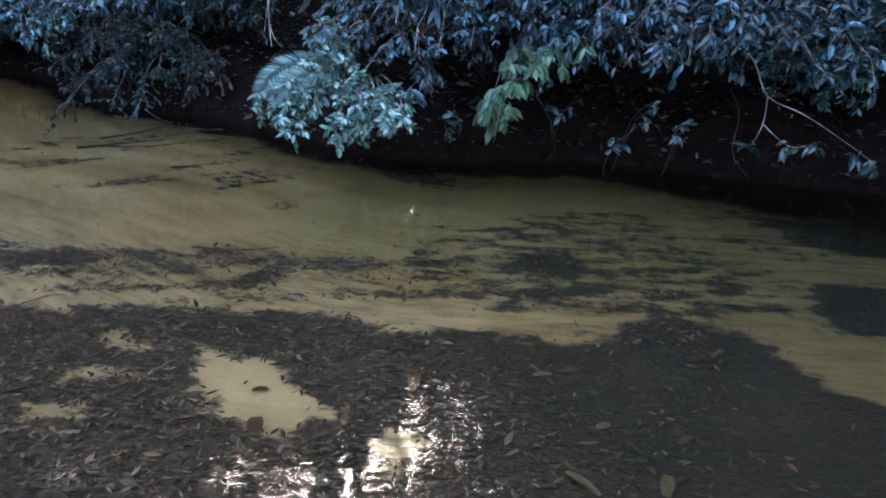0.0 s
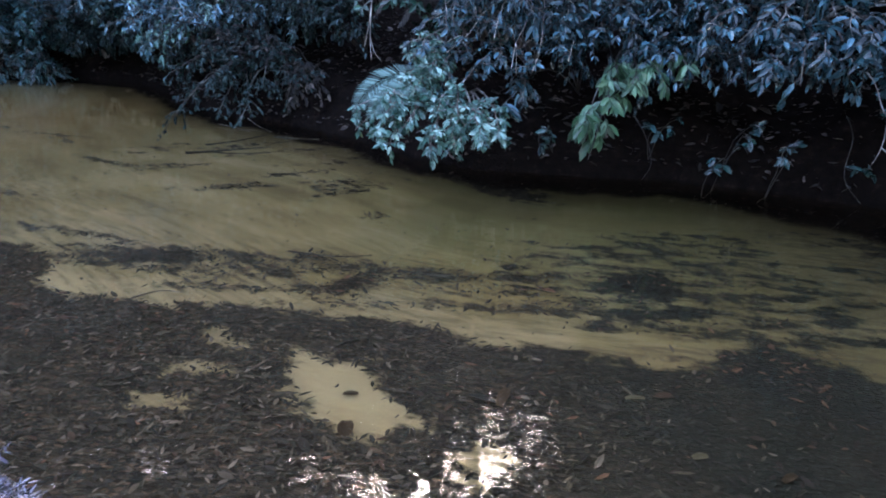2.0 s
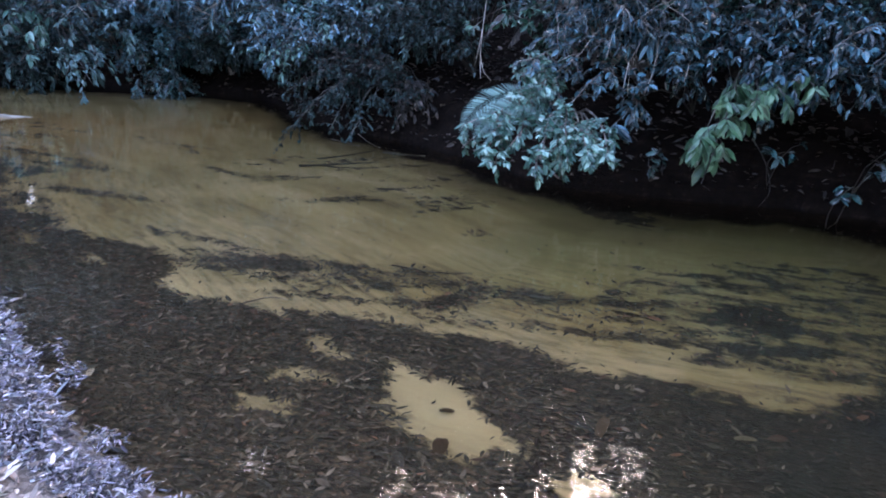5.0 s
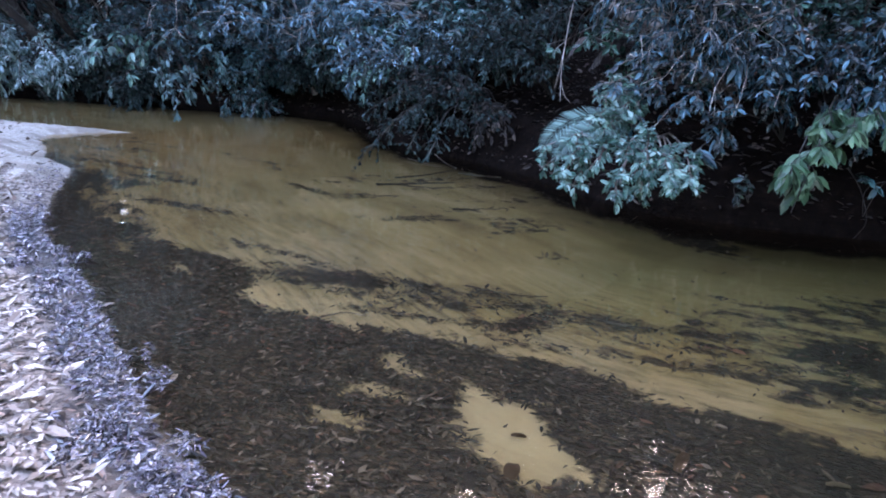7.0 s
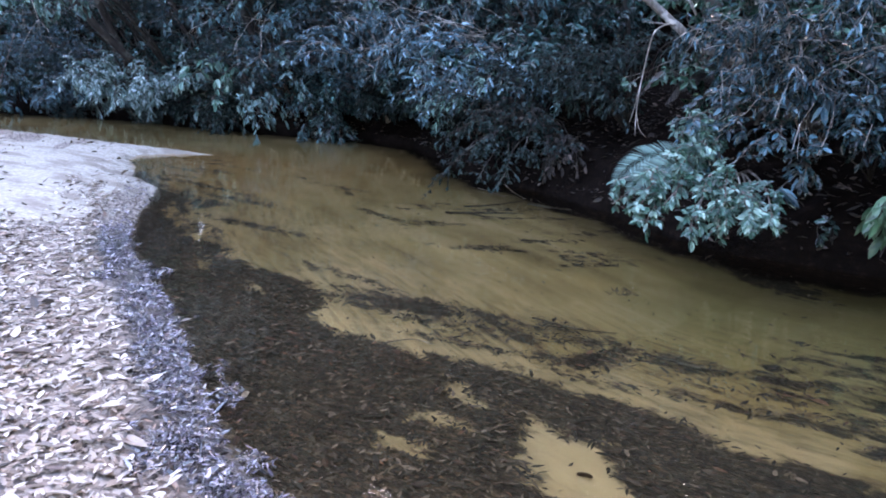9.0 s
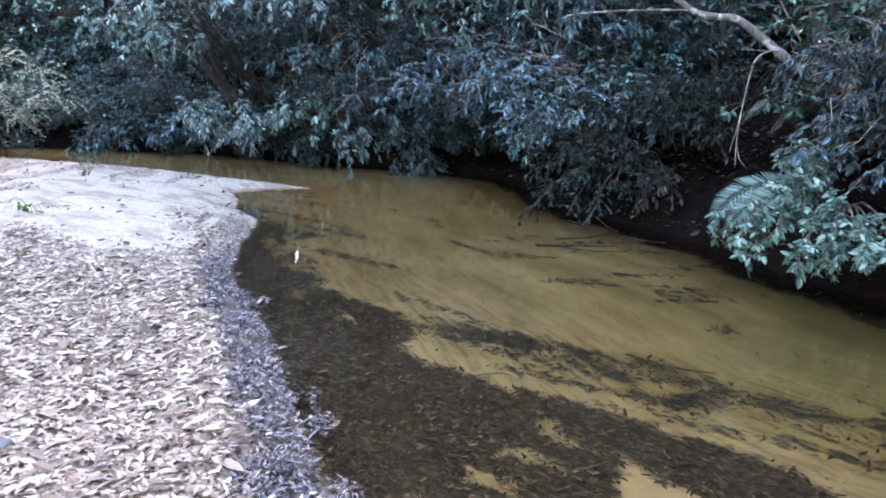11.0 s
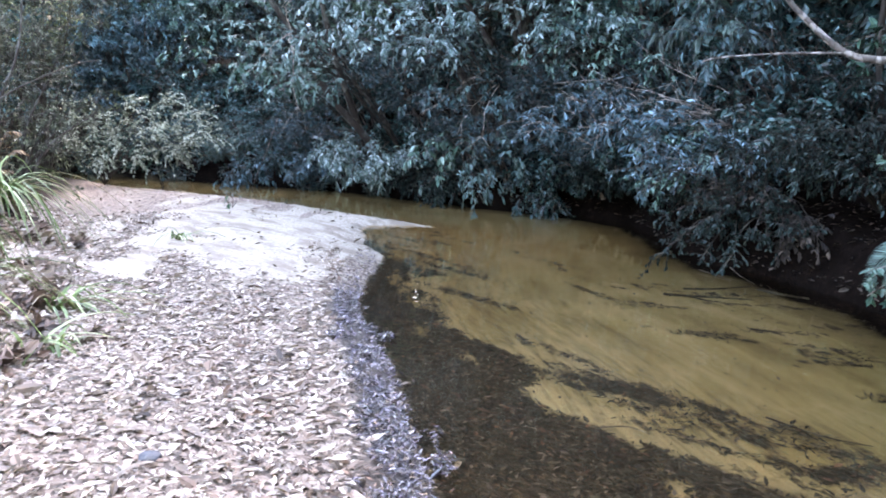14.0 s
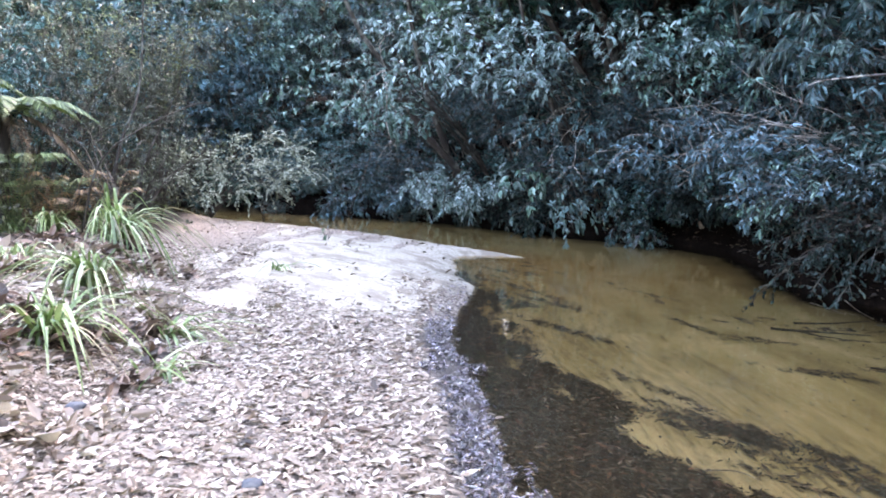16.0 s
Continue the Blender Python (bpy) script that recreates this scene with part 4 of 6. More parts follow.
x, y, z, g, r = scattered(2600, -18, -5, 3.0, 6.6, lambda x, y, g: ~g["water"] * ~g["far"] * 0.4 * (g["mound"] < 0.1) * (0.15 + g["litter"]), 26)
litter_object("sand_leaf_litter", x, y, z, r, 0.05, 0.34, 0.4, 0.008, M_DRY, "sparse dry leaves scattered on the pale sand")
x, y, z, g, r = scattered(3600, -18, -5, 3.0, 6.6, lambda x, y, g: ~g["water"] * ~g["far"] * 0.35 * (g["mound"] < 0.1) * (fbm(x * 1.3, y * 2.5, 77) > 0.0), 27)
litter_object("brown_leaf_litter", x, y, z, r, 0.06, 0.34, 0.6, 0.01, M_FERN_DEAD, "brown leaf scraps lying in drifts on the sand")
x, y, z, g, r = scattered(16000, -8.7, -3.8, -0.5, 2.4, lambda x, y, g: ~g["water"] * (g["mound"] > -0.25) * (fbm(x * 1.6, y * 1.6, 78) > -0.02) * np.exp(-np.abs(g["mound"] - 0.2)), 28)
litter_object("bank_top_litter", x, y, z, r, 0.09, 0.42, 0.8, 0.03, M_DRY, "curled pale dead leaves heaped round the tussocks")

x, y, z, g, r = scattered(12000, -9.5, -4.2, -0.3, 2.3, lambda x, y, g: ~g["water"] * (g["mound"] > -0.25) * (fbm(x * 2.2, y * 2.2, 79) + 0.25 * np.exp(-((x + 5.4) ** 2 + (y - 0.8) ** 2) / 0.35) > 0.08), 29)
litter_object("brown_bank_litter", x, y, z, r, 0.095, 0.4, 0.9, 0.04, M_DRY_BROWN, "rusty brown dead leaves caught among the tussocks")

# ---- shrubs of their own shape ----
def bough_meshes(name, seed, base, tips, twigs, reach, leaves, leaf, wide, leaf_mat, bark, lift=0.5, face=(0.0, -0.6, 0.7), thick=0.014, plain=False, droop=-0.3):
    """Boughs that run from one foot to given tips, with leafy twigs round the outer half of each."""
    r = np.random.default_rng(seed)
    base = np.array(base, float)
    limbs, P, D, N, LL = [], [], [], [], []
    for tip in tips:
        tip = np.array(tip, float) - base
        mid = tip * 0.45 + [r.normal(0, 0.06), r.normal(0, 0.06), lift * np.linalg.norm(tip[:2]) * 0.5 + 0.1]
        s = np.linspace(0, 1, 8)[:, None]
        line = 2 * s * (1 - s) * mid + s * s * tip + r.normal(0, 0.012, (8, 3)) * s
        limbs.append(tube(line, np.linspace(thick, 0.003, 8), 5))
        for t in range(twigs):
            k = min(7 * (0.55 + 0.45 * r.random() ** 0.6), 6.99)
            i = int(k)
            start = line[i] + (line[i + 1] - line[i]) * (k - i)
            way = (line[i + 1] - line[i]) / np.linalg.norm(line[i + 1] - line[i]) * 0.7 + r.normal(0, 0.6, 3) + [0, 0, -0.05]
            twig = bent(start, way, reach * r.uniform(0.5, 1.1), 4, 0.15, 0.22, r)
            limbs.append(tube(twig, np.linspace(0.004, 0.0015, 5), 3))
            for q in range(leaves):
                f = (1 - 0.85 * r.random() ** 1.7) * 3.999
                j = int(f)
                ax = twig[j + 1] - twig[j]
                ax = ax / np.linalg.norm(ax)
                P.append(twig[j] + (twig[j + 1] - twig[j]) * (f - j))
                side = np.cross(ax, (0, 0, 1)) * (1 if q % 2 else -1)
                D.append(ax * r.uniform(0.3, 1.0) + side * r.uniform(0.4, 1.2) + [0, 0, r.normal(droop, 0.28)])
                N.append(np.array(face) + r.normal(0, 0.35, 3))
                LL.append(leaf * r.uniform(0.6, 1.2))
    P, D, N, LL = map(np.array, (P, D, N, LL))
    V, F = blades(P, D, N, LL, LL * wide, 0.14, 0.25, plain)
    return mesh_of(name + "_wood", *merged(limbs), bark, True), mesh_of(name + "_leaves", V.tolist(), F, leaf_mat)


def bough_shrub(name, label, base, *args, **more):
    meshes = bough_meshes(name, *args[:1], base, *args[1:], **more)
    ob = thing(name, label, "shrub", base)
    part("trunk", meshes[0], ob)
    part("crown", meshes[1], ob)
    return ob


PALE = [(-1.19, 4.28, 0.52), (-0.97, 4.27, 0.45), (-0.72, 4.25, 0.44), (-0.51, 4.25, 0.47), (-0.29, 4.34, 0.54), (-0.83, 4.33, 0.61), (-1.16, 4.37, 0.65), (-0.99, 4.43, 0.76), (-0.69, 4.37, 0.65), (-0.86, 4.52, 0.79), (-1.05, 4.35, 0.58), (-0.62, 4.3, 0.52), (-0.55, 4.3, 0.6), (-0.42, 4.3, 0.56), (-0.9, 4.3, 0.55), (-0.89, 4.81, 1.07), (-0.78, 4.71, 1.0), (-0.91, 4.69, 0.96), (-0.75, 4.66, 0.93), (-0.92, 4.57, 0.85), (-0.39, 4.37, 0.53), (-0.32, 4.38, 0.54), (-0.56, 4.29, 0.46), (-0.68, 4.29, 0.51), (-0.99, 4.32, 0.64), (-1.05, 4.28, 0.52)]
bough_shrub("overhanging_shrub", "pale blue-green leafy shrub leaning low over the water", (-0.7, 5.55, 0.45), 51, PALE, 12, 0.12, 11, 0.058, 0.44, M_LEAF_PALE, M_BARK, droop=-0.18)
TEAL = [(-0.89, 4.8, 1.06), (-0.67, 4.82, 0.93), (-0.55, 4.72, 0.8), (-0.37, 4.96, 1.0), (-0.14, 4.96, 0.89), (0.13, 4.97, 1.0), (-0.14, 5.03, 0.74), (-0.45, 4.97, 1.18), (-0.75, 4.93, 1.21), (0.0, 5.0, 1.25), (-0.6, 5.1, 1.5), (-0.2, 5.1, 1.6), (0.3, 5.2, 1.4)]
bough_shrub("bank_shrub", "dark teal shrub tangled with twigs above the bank", (-0.1, 6.0, 0.7), 52, TEAL, 9, 0.2, 10, 0.068, 0.42, M_LEAF_DEEP, M_BARK, thick=0.007)
GREEN = [(0.3, 4.55, 0.35), (0.28, 4.6, 0.57), (0.41, 4.72, 0.7), (0.6, 4.82, 0.84), (0.48, 4.84, 0.87), (0.74, 4.91, 0.89), (0.97, 4.76, 0.86)]
bough_shrub("drooping_sapling", "fresh green sapling with large drooping leaves", (0.7, 5.9, 0.7), 53, GREEN, 6, 0.14, 8, 0.12, 0.40, M_LEAF_FRESH, M_BARK_DARK, droop=-0.6)
BLUE = [(0.93, 4.7, 1.15), (1.15, 4.54, 1.1), (1.34, 4.37, 0.95), (1.45, 4.32, 0.91), (1.61, 4.4, 1.09), (1.7, 4.25, 1.0), (1.83, 4.32, 1.16), (2.01, 4.23, 1.08), (2.12, 4.04, 0.94), (2.27, 4.1, 1.13), (2.41, 4.0, 0.98), (1.34, 4.5, 1.21), (2.23, 4.24, 1.3), (1.74, 4.47, 1.28), (2.6, 4.0, 1.2), (1.5, 4.6, 1.45), (2.0, 4.5, 1.5)]
bough_shrub("broadleaf_shrub", "glossy broad-leaved shrub arching over the dark bank", (1.9, 5.8, 1.0), 54, BLUE, 9, 0.2, 11, 0.088, 0.42, M_LEAF_DEEP, M_BARK)
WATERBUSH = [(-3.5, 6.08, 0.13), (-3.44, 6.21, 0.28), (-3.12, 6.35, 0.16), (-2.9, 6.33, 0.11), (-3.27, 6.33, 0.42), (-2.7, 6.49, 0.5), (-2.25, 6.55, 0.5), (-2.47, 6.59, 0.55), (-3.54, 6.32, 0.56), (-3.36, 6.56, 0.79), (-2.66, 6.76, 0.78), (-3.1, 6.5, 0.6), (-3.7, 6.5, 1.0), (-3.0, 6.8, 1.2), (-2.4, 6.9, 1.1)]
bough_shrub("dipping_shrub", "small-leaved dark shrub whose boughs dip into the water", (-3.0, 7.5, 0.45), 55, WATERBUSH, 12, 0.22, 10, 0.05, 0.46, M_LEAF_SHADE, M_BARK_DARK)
TUFT = [(-8.73, 7.61, 0.91), (-8.54, 7.79, 0.53), (-8.42, 7.95, 0.9), (-8.68, 7.83, 1.13)]
bough_shrub("hanging_spray", "leafy spray hanging down over the far water", (-8.6, 9.6, 1.0), 56, TUFT, 5, 0.2, 8, 0.15, 0.4, M_LEAF_PALE, M_BARK, droop=-1.0)
GREYBUSH = [(-16.55, 4.58, 1.35), (-16.84, 5.35, 1.73), (-16.57, 6.1, 1.98), (-15.81, 6.64, 2.08), (-15.1, 7.02, 1.79), (-14.55, 7.0, 1.27), (-15.28, 6.61, 0.89), (-16.08, 5.96, 0.77), (-16.33, 5.25, 0.8), (-15.5, 6.2, 1.5), (-16.2, 5.5, 1.3), (-16.9, 4.6, 1.9), (-17.3, 4.2, 1.2), (-15.2, 6.8, 1.1)]
bough_shrub("grey_shrub", "pale grey-green small-leaved shrub at the end of the sand spit", (-17.4, 5.6, 0.1), 57, GREYBUSH, 26, 0.6, 24, 0.066, 0.48, M_LEAF_SILVER, M_BARK_DARK, face=(0.5, -0.3, 0.7), plain=True)


def twig_thing(name, label, lines, thick, bark, category="branch", sprays=(), seed=1, leaf=0.09, leaf_mat=None):
    """Bare or thinly leaved limbs: lines of points, each a part, thinning towards its end."""
    foot = lines[0][0]
    ob = thing(name, label, category, foot)
    for k, line in enumerate(lines):
        pts = np.array(line, float) - foot
        # smooth the line
        fine = [pts[0]]
        for i in range(len(pts) - 1):
            a, b = pts[max(i - 1, 0)], pts[min(i + 2, len(pts) - 1)]
            for s in (0.25, 0.5, 0.75, 1.0):
                fine.append(0.5 * (2 * pts[i] + (pts[i + 1] - a) * s + (2 * a - 5 * pts[i] + 4 * pts[i + 1] - b) * s * s + (3 * pts[i] - a - 3 * pts[i + 1] + b) * s**3))
        w = thick[k]
        part("limb" if k == 0 else "twig", mesh_of(name, *tube(fine, np.linspace(w, w * 0.35, len(fine)), 8 if w > 0.02 else 5), bark, True), ob)
    if sprays:
        r = np.random.default_rng(seed)
        P = np.repeat(np.array(sprays, float) - foot, 6, 0) + r.normal(0, 0.02, (6 * len(sprays), 3))
        a = r.uniform(0, 2 * math.pi, len(P))
        D = np.stack([np.cos(a), np.sin(a) * 0.6, r.normal(-0.4, 0.3, len(P))], 1)
        V, F = blades(P, D, np.array([0, -0.5, 0.8]) + r.normal(0, 0.3, (len(P), 3)), leaf * r.uniform(0.7, 1.2, len(P)), leaf * 0.42, 0.15, 0.25)
        for i in range(len(P)):
            part("leaf", mesh_of("leaf", V[8 * i : 8 * i + 8].tolist(), [[4, 5, 2, 1], [1, 2, 7, 6], [0, 4, 1], [0, 1, 6], [5, 3, 2], [2, 3, 7]], leaf_mat or M_LEAF), ob)
    return ob


LIMB = [(-0.1, 6.2, 0.9), (-0.45, 5.75, 1.25), (-0.75, 5.65, 1.42), (-0.99, 5.62, 1.52), (-1.21, 5.58, 1.7), (-1.44, 5.52, 1.89), (-1.59, 5.48, 1.92), (-1.77, 5.43, 1.98), (-2.0, 5.33, 2.21), (-2.2, 5.24, 2.5), (-2.6, 5.3, 3.3)]
twig_thing("leaning_limb", "pale mottled bare limb leaning out over the creek", [LIMB, [(-1.74, 5.43, 1.97), (-2.08, 5.22, 1.98), (-2.49, 5.05, 1.97), (-2.6, 5.0, 1.94)], [(-1.16, 5.57, 1.66), (-1.26, 5.45, 1.67), (-1.36, 5.37, 1.68)]], [0.042, 0.010, 0.008], M_BARK_MOTTLE)
twig_thing("hanging_twig", "thin dead twig hanging from the limb", [[(-1.18, 5.58, 1.68), (-1.26, 5.37, 1.62), (-1.3, 5.36, 1.47), (-1.33, 5.35, 1.23), (-1.34, 5.33, 1.03), (-1.33, 5.31, 0.85)], [(-1.34, 5.33, 1.03), (-1.31, 5.33, 0.91), (-1.25, 5.33, 0.84)], [(-1.33, 5.35, 1.23), (-1.36, 5.33, 1.05), (-1.38, 5.31, 0.95)]], [0.007, 0.004, 0.004], M_BARK_PALE)
twig_thing("drooping_branch", "thin bare branch with a few leaves above the dark water", [[(1.7, 5.0, 1.5), (1.76, 4.45, 1.08), (1.85, 4.29, 0.94), (1.9, 4.13, 0.76), (2.05, 3.98, 0.69), (2.19, 3.83, 0.6), (2.31, 3.61, 0.5)], [(1.9, 4.13, 0.76), (1.89, 4.1, 0.6), (1.82, 4.04, 0.48)], [(1.89, 4.1, 0.6), (2.01, 3.96, 0.5), (2.13, 3.85, 0.56)]],
           [0.005, 0.004, 0.003], M_BARK, sprays=[(1.82, 4.04, 0.48), (2.01, 3.96, 0.5), (2.1, 3.87, 0.54), (2.25, 3.7, 0.53), (2.31, 3.61, 0.5)], leaf=0.1)
for foot, tip in (((1.36, 5.1, 0.45), (1.36, 4.75, 0.5)), ((0.84, 5.25, 0.4), (0.84, 4.98, 0.47)), ((1.25, 5.05, 0.3), (1.23, 4.7, 0.36)), ((1.62, 5.0, 0.4), (1.6, 4.7, 0.44)), ((0.1, 5.3, 0.3), (-0.01, 4.9, 0.33))):
    foot = (foot[0], foot[1] + 0.15, height(foot[0], foot[1] + 0.15))
    bough_shrub("seedling", "small leafy seedling rooted in the earth bank", foot, int(abs(foot[0]) * 100), [tip, (tip[0] + 0.08, tip[1] + 0.05, tip[2] + 0.06)], 2, 0.07, 6, 0.075, 0.45, M_LEAF, M_BARK_DARK, thick=0.003)


# ---- ferns ----
def frond_mesh(name, line, longest, pairs, material, hang=0.35, facing=(0, 0, 1.0)):
    """A frond: its midrib and two rows of narrow leaflets that shorten to the tip."""
    pts = np.array(line, float)
    keys = np.linspace(0, len(pts) - 1, pairs * 2)
    at = np.stack([np.interp(keys, range(len(pts)), pts[:, c]) for c in range(3)], 1)
    ax = np.gradient(at, axis=0)
    ax /= np.linalg.norm(ax, axis=1, keepdims=True)
    side = np.cross(ax, facing)
    side /= np.linalg.norm(side, axis=1, keepdims=True) + 1e-9
    s = np.linspace(0, 1, len(at))
    size = longest * np.sin(np.pi * (0.18 + 0.8 * s)) ** 0.8
    P = np.concatenate([at, at])
    D = np.concatenate([side, -side]) + np.concatenate([ax, ax]) * 0.75 + [0, 0, -hang]
    V, F = blades(P, D, np.tile(np.add(facing, [0, -0.3, 0]), (len(P), 1)), np.concatenate([size, size]), np.concatenate([size, size]) * 0.1, 0.1, 0.2)
    rib = tube(list(at[::4]) + [at[-1]], np.linspace(0.005, 0.0015, len(at[::4]) + 1), 4)
    return mesh_of(name, *merged([rib, (V.tolist(), F)]), material)


def fern(name, label, foot, fronds, longest, pairs, material, hang=0.35, facing=(0, 0, 1.0)):
    ob = thing(name, label, "fern", foot)
    for line in fronds:
        part("frond", frond_mesh("frond", np.array(line, float) - foot, longest, pairs, material, hang, facing), ob)
    return ob


def arch(foot, turn, length, rise, drop=0.5):
    c, s = math.cos(radians(turn)), math.sin(radians(turn))
    return [(foot[0] + c * length * k, foot[1] + s * length * k, foot[2] + rise * math.sin(min(k * 1.9, 3.0)) - drop * k * k * length * 0.4) for k in np.linspace(0, 1, 7)]


fern("bank_fern", "pale blue-green fern with arching fronds behind the shrub", (-0.6, 5.45, 0.5), [[(-0.6, 5.45, 0.5)] + [(-0.82, 4.74, 0.83), (-0.97, 4.67, 0.84), (-1.07, 4.56, 0.82), (-1.15, 4.47, 0.76), (-1.19, 4.39, 0.7), (-1.22, 4.31, 0.61)],
     [(-0.6, 5.45, 0.5)] + [(-0.76, 4.64, 0.78), (-0.91, 4.56, 0.78), (-1.01, 4.46, 0.74), (-1.08, 4.36, 0.68), (-1.12, 4.28, 0.6)]], 0.115, 30, M_FERN, 0.0, (0.15, -0.8, 0.55))
fern("dead_fern", "brown dead fern frond drooping from the bank", (-0.85, 6.35, 1.2), [[(-0.85, 6.35, 1.2), (-1.05, 6.12, 1.38), (-1.2, 6.08, 1.36), (-1.36, 6.04, 1.3), (-1.47, 6.0, 1.12)], [(-0.85, 6.35, 1.2), (-1.0, 6.1, 1.32), (-1.15, 6.0, 1.24), (-1.25, 5.95, 1.05)]], 0.19, 26, M_FERN_BROWN)
def tree_fern(foot, top, count, dead, seed, reach):
    """A leaning fibrous trunk, a crown of arching fronds, and brown dead ones hanging under it."""
    r = random.Random(seed)
    ob = thing("tree_fern", "tree fern with green arching fronds over brown dead ones", "fern", foot)
    rise = [tuple((top[c] - foot[c]) * k for c in range(3)) for k in (0, 0.3, 0.65, 1)]
    part("trunk", mesh_of("fern_trunk", *tube(rise, [0.11, 0.085, 0.075, 0.06], 9), M_BARK_DARK, True), ob)
    hub = rise[-1]
    for k in range(count + dead):
        old = k >= count
        turn = 360 / (dead if old else count) * k + r.uniform(-14, 14)
        line = arch(hub, turn, reach * r.uniform(0.8, 1.1), 0.1 if old else 0.42, 2.9 if old else 1.2)
        part("frond", frond_mesh("frond", line, 0.2 if old else 0.26, 26 if old else 38, M_FERN_DEAD if old else M_FERN_GREEN, 0.25), ob, "brown hanging dead frond" if old else "")
    return ob


tree_fern((-11.8, 0.75, height(-11.8, 0.75)), (-11.6, 0.95, 2.25), 13, 7, 3, 1.15)
tree_fern((-12.9, 0.2, height(-12.9, 0.2)), (-12.7, 0.3, 2.7), 11, 5, 4, 1.2)
for fx, fy, up in ((-11.0, 0.85, 1.25), (-11.7, 1.35, 1.0)):
    fz = height(fx, fy)
    fern("bracken_fern", "green bracken fern standing below the tree fern", (fx, fy, fz), [arch((fx, fy, fz), 33 * k + 10, 0.8, up, 0.9) for k in range(11)], 0.2, 26, M_FERN_GREEN)
for fx, fy, n, label in ((-10.8, 1.45, 9, "rusty brown dead bracken on the bank top"), (-10.6, 1.95, 8, "rusty brown dead bracken behind the tussock"), (-11.6, 1.2, 8, "rusty brown dead bracken under the tree fern")):
    fz = height(fx, fy)
    fern("dead_fern", label, (fx, fy, fz), [arch((fx, fy, fz), 360 / n * k + 20, 0.5, 0.45 + 0.12 * (k * 7 % 5), 0.6) for k in range(n)], 0.2, 18, M_BRACKEN)


# ---- strap-leaved tussocks on the beach bank ----
def tussock_mesh(name, seed, count, tall, spread_, width, side=(0.0, 0.0), material=None):
    r = np.random.default_rng(seed)
    V, F = [], []
    for k in range(count):
        a, le = r.uniform(0, 2 * math.pi), tall * r.uniform(0.55, 1.15)
        out = np.array([math.cos(a) + side[0], math.sin(a) + side[1], 0.0]) * spread_ * r.uniform(0.2, 1.0)
        foot = np.array([r.normal(0, 0.05), r.normal(0, 0.05), -0.03])
        across = np.array([-math.sin(a), math.cos(a), 0.0]) * width * r.uniform(0.6, 1.1) * 0.5
        o = len(V)
        bend = r.uniform(1.1, 2.5)
        for j, s in enumerate(np.linspace(0, 1, 8)):
            p = foot + out * (s + 0.5 * s * s) * le + np.array([0, 0, le * (s * 1.15 - bend * 0.75 * s**2.4)])
            w = across * (1 - 0.85 * s**2)
            V += [tuple(p - w + [0, 0, 0.002]), tuple(p + [0, 0, -0.003]), tuple(p + w + [0, 0, 0.002])]
            if j:
                q = o + 3 * j
                F += [(q - 3, q - 2, q + 1, q), (q - 2, q - 1, q + 2, q + 1)]
    return mesh_of(name, V, F, material or M_BLADE, True)


for seed, x, y, count, tall, spr, side, label in ((61, -8.9, 1.66, 95, 1.3, 0.5, (0.55, 0.35), "tall strap-leaved tussock with pale blades draped down the bank"), (62, -10.5, 1.2, 60, 0.8, 0.6, (0.5, 0.1), "bushy strap-leaved tussock on the bank top"),
        (63, -5.15, 0.47, 60, 0.78, 0.75, (0.25, 0.1), "low strap-leaved tussock with flat spreading blades"), (64, -6.7, 1.0, 70, 1.0, 0.6, (0.75, -0.45), "strap-leaved tussock leaning over the eroded edge"), (65, -5.75, 1.35, 26, 0.5, 1.0, (0.7, 0.4), "thin pale grass tuft at the edge of the beach"),
        (66, -10.1, 1.75, 40, 0.5, 0.35, (0.1, 0.0), "short upright light green grass clump"), (67, -11.4, 0.75, 45, 0.75, 0.8, (0.4, 0.2), "sprawling strap-leaved tussock under the fern"), (68, -8.95, 1.66, 28, 1.6, 0.18, (0.0, 0.0), "upright green blades standing in the tall tussock"),
        (69, -7.6, 0.55, 36, 0.5, 0.8, (0.3, 0.2), "low yellow-green tussock among dead leaves"), (70, -4.75, 1.0, 14, 0.35, 1.1, (0.3, 0.2), "wispy grass tuft among dead leaves"), (71, -8.1, 3.3, 10, 0.4, 1.2, (0.5, 0.2), "wispy grass tuft lying on the sand")):
    ob = thing("grass_tussock", label, "grass", (x, y, height(x, y)), "tussocks")
    part("leaf_tuft", tussock_mesh("tussock", seed, count, tall, spr, 0.034, side), ob)
    part("dry_leaf_tuft", tussock_mesh("tussock_dry", seed + 20, count // 3, tall * 0.9, spr * 1.3, 0.02, side, M_STRAW), ob, "pale straw-coloured dead blades")

# ---- wood on the beach side and behind ----
SCRUB = [shrub_meshes("scrub_a", 71, 2.6, 1.3, 9, 15, 14, 0.075, 0.45, M_LEAF_GREY, M_BARK_DARK, (0.2, 0.1), 0.15, True, 0.1), shrub_meshes("scrub_b", 72, 3.4, 1.5, 9, 17, 14, 0.085, 0.42, M_LEAF, M_BARK_DARK, (0.2, 0.0), 0.15, True, 0.15)]
SCRUB_LABELS = ["grey-green small-leaved bush at the forest edge", "dark green leafy bush at the forest edge"]
